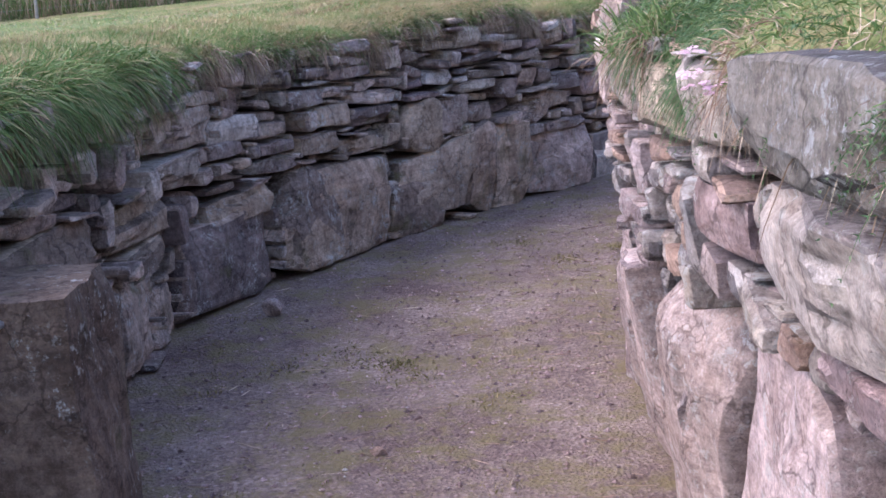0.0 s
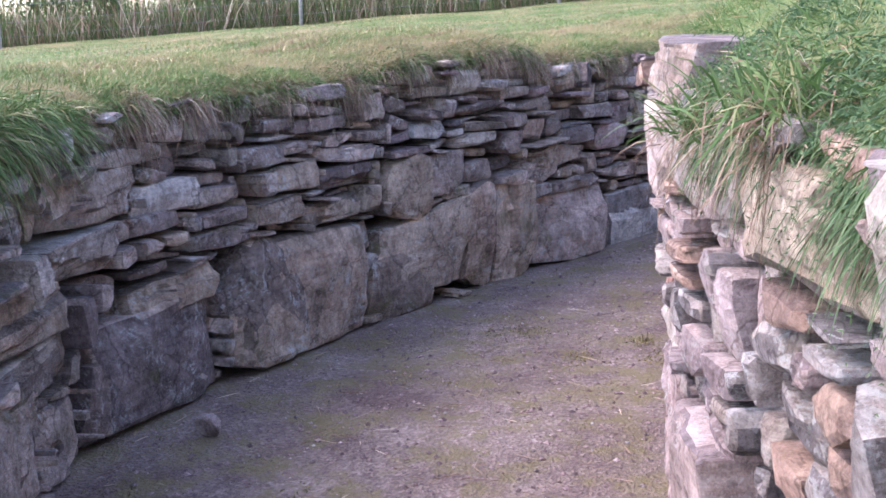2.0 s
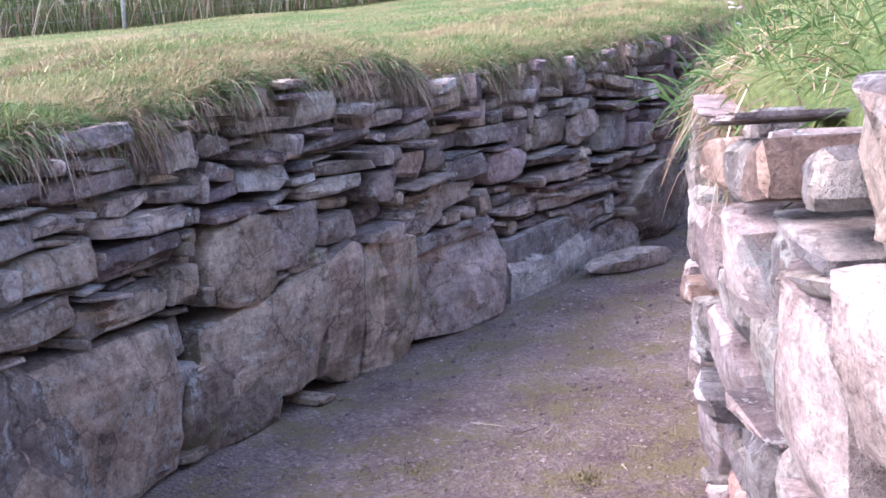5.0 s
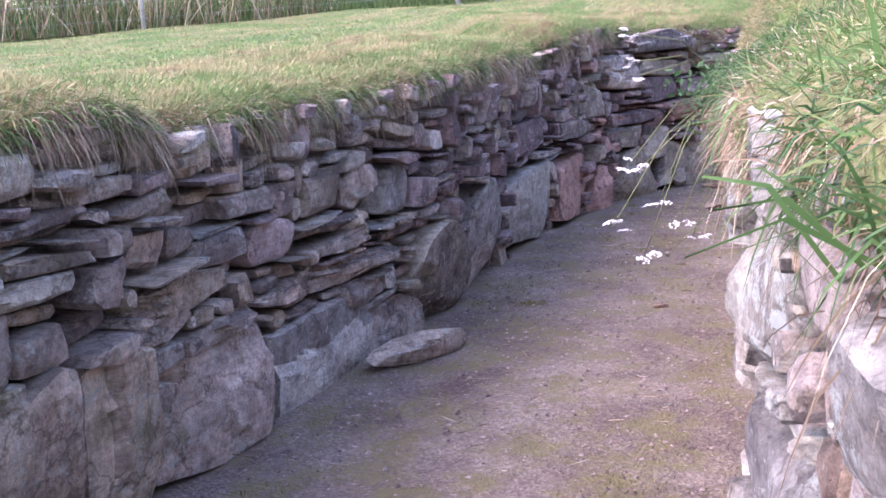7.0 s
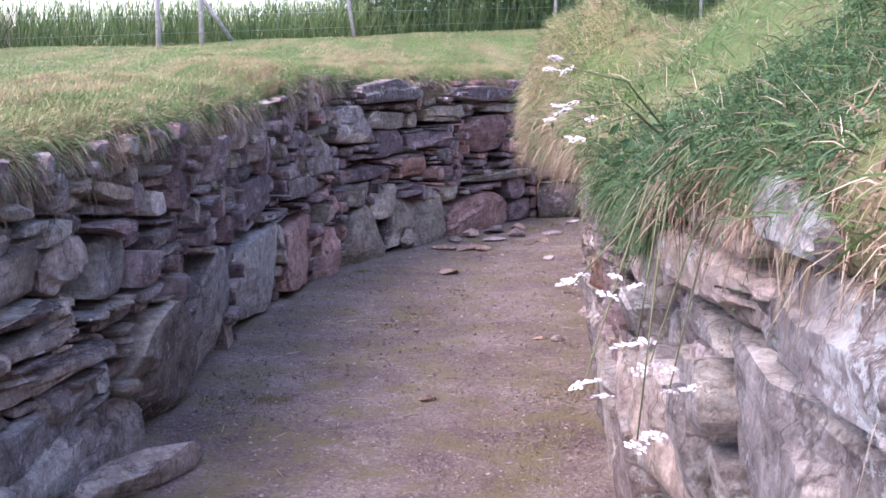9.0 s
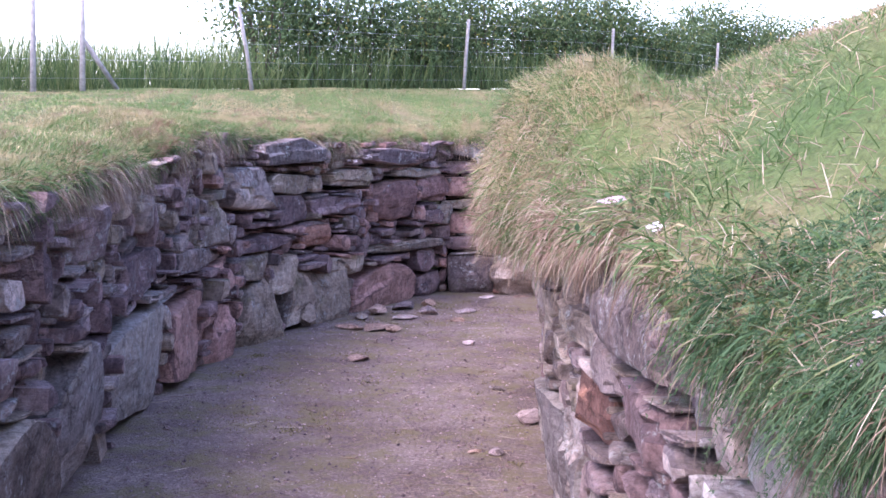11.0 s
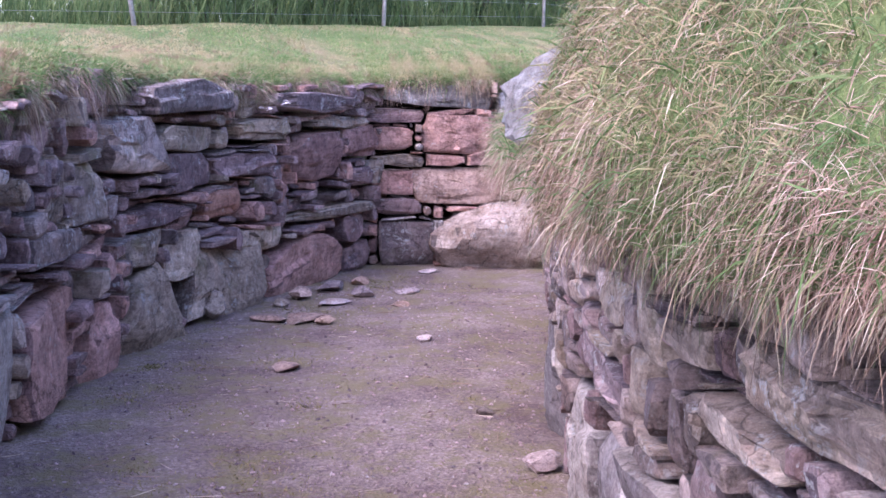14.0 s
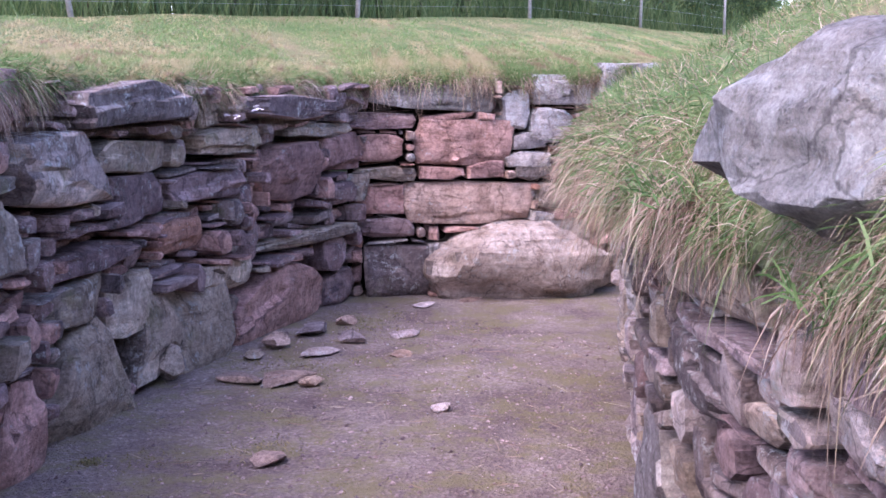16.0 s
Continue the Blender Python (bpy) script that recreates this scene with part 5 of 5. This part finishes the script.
def scatter_loose():
    thin = "thin flat reddish stone fallen on the gravel"
    loose(-0.26, 4.12, 0.085, 0.06, 0.05, "tan", 1)
    loose(-0.86, 6.12, 0.12, 0.09, 0.085, "pink", 2, label="rounded reddish stone lying on the gravel")
    loose(-0.44, 7.7, 0.2, 0.14, 0.12, "grey", 3, 20, "grey stone leaning by the foot of a slab")
    loose(2.16, 10.68, 0.72, 0.28, 0.13, "boulder", 4, 33, "long flat pale stone lying beside the wall foot")
    loose(3.74, 11.12, 0.12, 0.08, 0.035, "tan", 5, 10, thin)
    loose(5.76, 12.3, 0.19, 0.15, 0.08, "pink", 6, 30, "reddish angular stone by the foot of the wall")
    loose(5.12, 11.84, 0.11, 0.08, 0.05, "pink", 7)
    loose(7.18, 14.5, 0.12, 0.09, 0.06, "pink", 8)
    loose(6.12, 14.44, 0.2, 0.14, 0.05, "tan", 9, 15)
    loose(6.23, 13.06, 0.1, 0.07, 0.04, "boulder", 10)
    loose(7.04, 15.5, 0.4, 0.3, 0.07, "tan", 11, 35, thin)
    loose(7.56, 16.22, 0.22, 0.18, 0.09, "tan", 12, 60)
    loose(8.0, 16.38, 0.3, 0.2, 0.09, "pink", 13, 20, thin)
    loose(7.63, 15.94, 0.34, 0.18, 0.05, "pink", 14, 10, thin)
    loose(7.12, 15.34, 0.16, 0.12, 0.05, "tan", 15)
    loose(8.0, 16.02, 0.22, 0.16, 0.09, "pink", 16, 40)
    loose(8.38, 15.96, 0.26, 0.16, 0.05, "pink", 17, 0, thin)
    loose(7.92, 15.54, 0.16, 0.14, 0.05, "tan", 18, 25)
    loose(8.36, 16.5, 0.16, 0.14, 0.08, "tan", 19)
    loose(9.2, 16.6, 0.2, 0.12, 0.05, "pink", 20)
    loose(9.6, 16.55, 0.2, 0.12, 0.04, "tan", 21)
    loose(7.3, 16.1, 0.14, 0.12, 0.07, "boulder", 22)
    loose(6.68, 15.98, 0.26, 0.22, 0.2, "boulder", 23, 10, "grey stone leaning against the wall foot")
    loose(2.77, 9.4, 0.1, 0.06, 0.03, "boulder", 24)
    loose(5.07, 11.95, 0.12, 0.08, 0.03, "tan", 25, 15, thin)
    loose(4.62, 12.62, 0.06, 0.05, 0.03, "boulder", 26)
    loose(6.9, 15.7, 0.3, 0.22, 0.06, "tan", 27, 70, thin)


scatter_loose()


def inside(rng, n, m0=0.12):
    """Random floor points between the two walls."""
    s = rng.uniform(4.5, 24, n)
    wx, wy = WEST.at(s, m0)
    e = np.interp(s, [4.5, 8, 12, 15, 18, 21, 24.2], [4.0, 7.3, 10.6, 13.3, 15.8, 18.3, 20.6])
    ex, ey = EAST.at(e, m0)
    f = rng.uniform(0, 1, n)
    return np.stack([wx + (ex - wx) * f, wy + (ey - wy) * f], 1)


def floor_litter():
    rng = np.random.default_rng(9)
    # chips of gravel
    n = 14000
    p = inside(rng, n)
    r = 0.0035 + 0.012 * rng.random(n) ** 3
    verts, faces = [], []
    oct_v = np.array([(1, 0, 0), (0, 1, 0), (-1, 0, 0), (0, -1, 0), (0, 0, 0.7), (0, 0, -0.5)])
    oct_f = [(0, 1, 4), (1, 2, 4), (2, 3, 4), (3, 0, 4), (1, 0, 5), (2, 1, 5), (3, 2, 5), (0, 3, 5)]
    for k in range(n):
        z = 0.022 * noise.noise((p[k, 0] * 0.9, p[k, 1] * 0.9, 0)) + 0.008 * noise.noise((p[k, 0] * 5, p[k, 1] * 5, 3))
        v = oct_v * r[k] * rng.uniform(0.6, 1.3, (6, 3)) + (p[k, 0], p[k, 1], z + r[k] * 0.2)
        verts += v.tolist()
        faces += [tuple(i + 6 * k for i in f) for f in oct_f]
    ob = link("gravel_chips", verts, faces, STONE["purple"])
    tagged(ob, "loose pale gravel chips on the trodden floor", "gravel", kind="stuff")
    # straws blown on to the floor
    n = 1700
    p = inside(rng, n)
    a = rng.uniform(0, 6.28, n)
    root = np.stack([p[:, 0], p[:, 1], np.full(n, 0.02)], 1)
    way = np.stack([np.cos(a), np.sin(a), rng.uniform(-0.02, 0.05, n)], 1)
    ob = blades("loose_straw", root, unit(way), rng.uniform(0.03, 0.16, n) * rng.uniform(0.5, 1.3, n), rng.uniform(0.002, 0.004, n), np.zeros(n), STRAW)
    tagged(ob, "dry straws strewn over the gravel", "straw", kind="stuff")
    # low yellow-green moss and weed cushions
    n = 30000
    c = inside(rng, 190)
    pick = rng.integers(0, len(c), n)
    q = c[pick] + rng.normal(0, 1, (n, 2)) * rng.uniform(0.03, 0.13, len(c))[pick, None]
    root = np.stack([q[:, 0], q[:, 1], np.full(n, -0.008)], 1)
    way = unit(rng.normal(0, 0.8, (n, 3)) + np.array([0, 0, 0.8]))
    ob = blades("moss_cushions", root, way, rng.uniform(0.008, 0.03, n), rng.uniform(0.003, 0.006, n), rng.uniform(0, 0.6, n), MOSS)
    tagged(ob, "low yellowish moss and weeds in the gravel", "moss", kind="stuff")


floor_litter()


# ---- flowering plants ----
def umbel(name, at, r, mat, rng, parent):
    """A flat flower head of many small domed florets."""
    pieces = []
    for k in range(26):
        a, q = rng.uniform(0, 6.28), r * math.sqrt(rng.random())
        c = np.array([math.cos(a) * q, math.sin(a) * q, 0.25 * r * (1 - (q / r) ** 2) + rng.uniform(-0.002, 0.002)])
        f = r * 0.2
        ring = [tuple(c + np.array([math.cos(b) * f, math.sin(b) * f, -0.3 * f])) for b in np.arange(6) * 1.047]
        pieces.append((ring + [tuple(c + np.array([0, 0, 0.4 * f]))], [(i, (i + 1) % 6, 6) for i in range(6)]))
    ob = joined(name, pieces, mat, parent, False)
    ob.location = at
    ob.rotation_euler = (rng.uniform(-0.4, 0.4), rng.uniform(-0.4, 0.4), 0)


def flower_plant(root, heads, r, mat, label, name="yarrow_plant", seed=1):
    rng = np.random.default_rng(seed)
    plant = new(name)
    plant.location = root
    for h in heads:
        tip = Vector(h) - Vector(root)
        mid = tip * 0.5 + Vector((0, 0, 0.05))
        joined("stem", [twig([(0, 0, 0), tuple(mid), tuple(tip)], 0.0019, 0.0012)], STEM, plant)
        for k in range(3):
            off = Vector((rng.uniform(-1, 1), rng.uniform(-1, 1), rng.uniform(-0.6, 0.6))) * r * 1.2
            umbel("flower_head", tip + off, r * rng.uniform(0.5, 0.8), mat, rng, plant)
    n = 90
    c = rng.normal(0, 1, (n, 3)) * np.array([0.07, 0.07, 0.04])
    leaves("foliage", c, rng.uniform(0.006, 0.014, n), FERN, rng, plant)
    tagged(plant, label, "flower", "flowering plants")


YARROW = "pale yarrow plant with flat flower heads leaning over the wall"
flower_plant((1.92, 7.6, 1.42), [(1.5, 7.27, 1.3), (1.62, 7.36, 1.2), (1.47, 7.3, 1.16), (1.52, 7.25, 1.1)], 0.02, PETAL_WHITE, YARROW, seed=2)
flower_plant((2.0, 7.66, 1.42), [(1.67, 7.59, 1.57), (1.7, 7.63, 1.5), (1.68, 7.56, 1.47)], 0.02, PETAL_WHITE, YARROW, seed=3)
flower_plant((1.95, 7.5, 1.4), [(1.67, 7.56, 1.24), (1.71, 7.43, 1.14), (1.74, 7.42, 1.1)], 0.021, PETAL_WHITE, YARROW, seed=4)
flower_plant((2.98, 9.0, 1.4), [(2.81, 8.94, 1.48)], 0.022, PETAL_PINK, "pale pink yarrow plant growing in the mound turf", seed=5)
flower_plant((2.9, 8.8, 1.4), [(2.72, 8.74, 1.43), (2.7, 8.7, 1.4)], 0.021, PETAL_WHITE, YARROW, seed=6)
flower_plant((0.7, 2.42, 1.3), [(0.48, 2.36, 1.44), (0.47, 2.33, 1.41), (0.49, 2.32, 1.38), (0.53, 2.34, 1.375)], 0.02, PETAL_PINK, "pink flowering plant rooted in the wall top", "pink_flower_plant", 7)
flower_plant((7.0, 16.22, 1.5), [(7.12, 16.02, 1.39), (7.3, 16.06, 1.41)], 0.03, PETAL_WHITE, "white flowers hanging from the turf edge", seed=8)


def leafy_herb(x, y, z):
    rng = np.random.default_rng(12)
    herb = new("leafy_herb")
    herb.location = (x, y, z)
    pieces, tips = [], []
    for k in range(7):
        t = Vector((rng.uniform(-0.16, 0.08), rng.uniform(-0.14, 0.14), rng.uniform(0.05, 0.2)))
        pieces.append(twig([(0, 0, -0.03), tuple(t * 0.5), tuple(t)], 0.003, 0.0015))
        tips.append(np.array(t))
    for piece in pieces:
        joined("stem", [piece], STEM, herb)
    n = 150
    c = np.array(tips)[rng.integers(0, 7, n)] + rng.normal(0, 0.03, (n, 3))
    leaves("foliage", c, rng.uniform(0.012, 0.03, n), LEAFY, rng, herb)
    tagged(herb, "bright green leafy herb growing on the capstone", "plant")


leafy_herb(0.86, 2.45, 1.48)
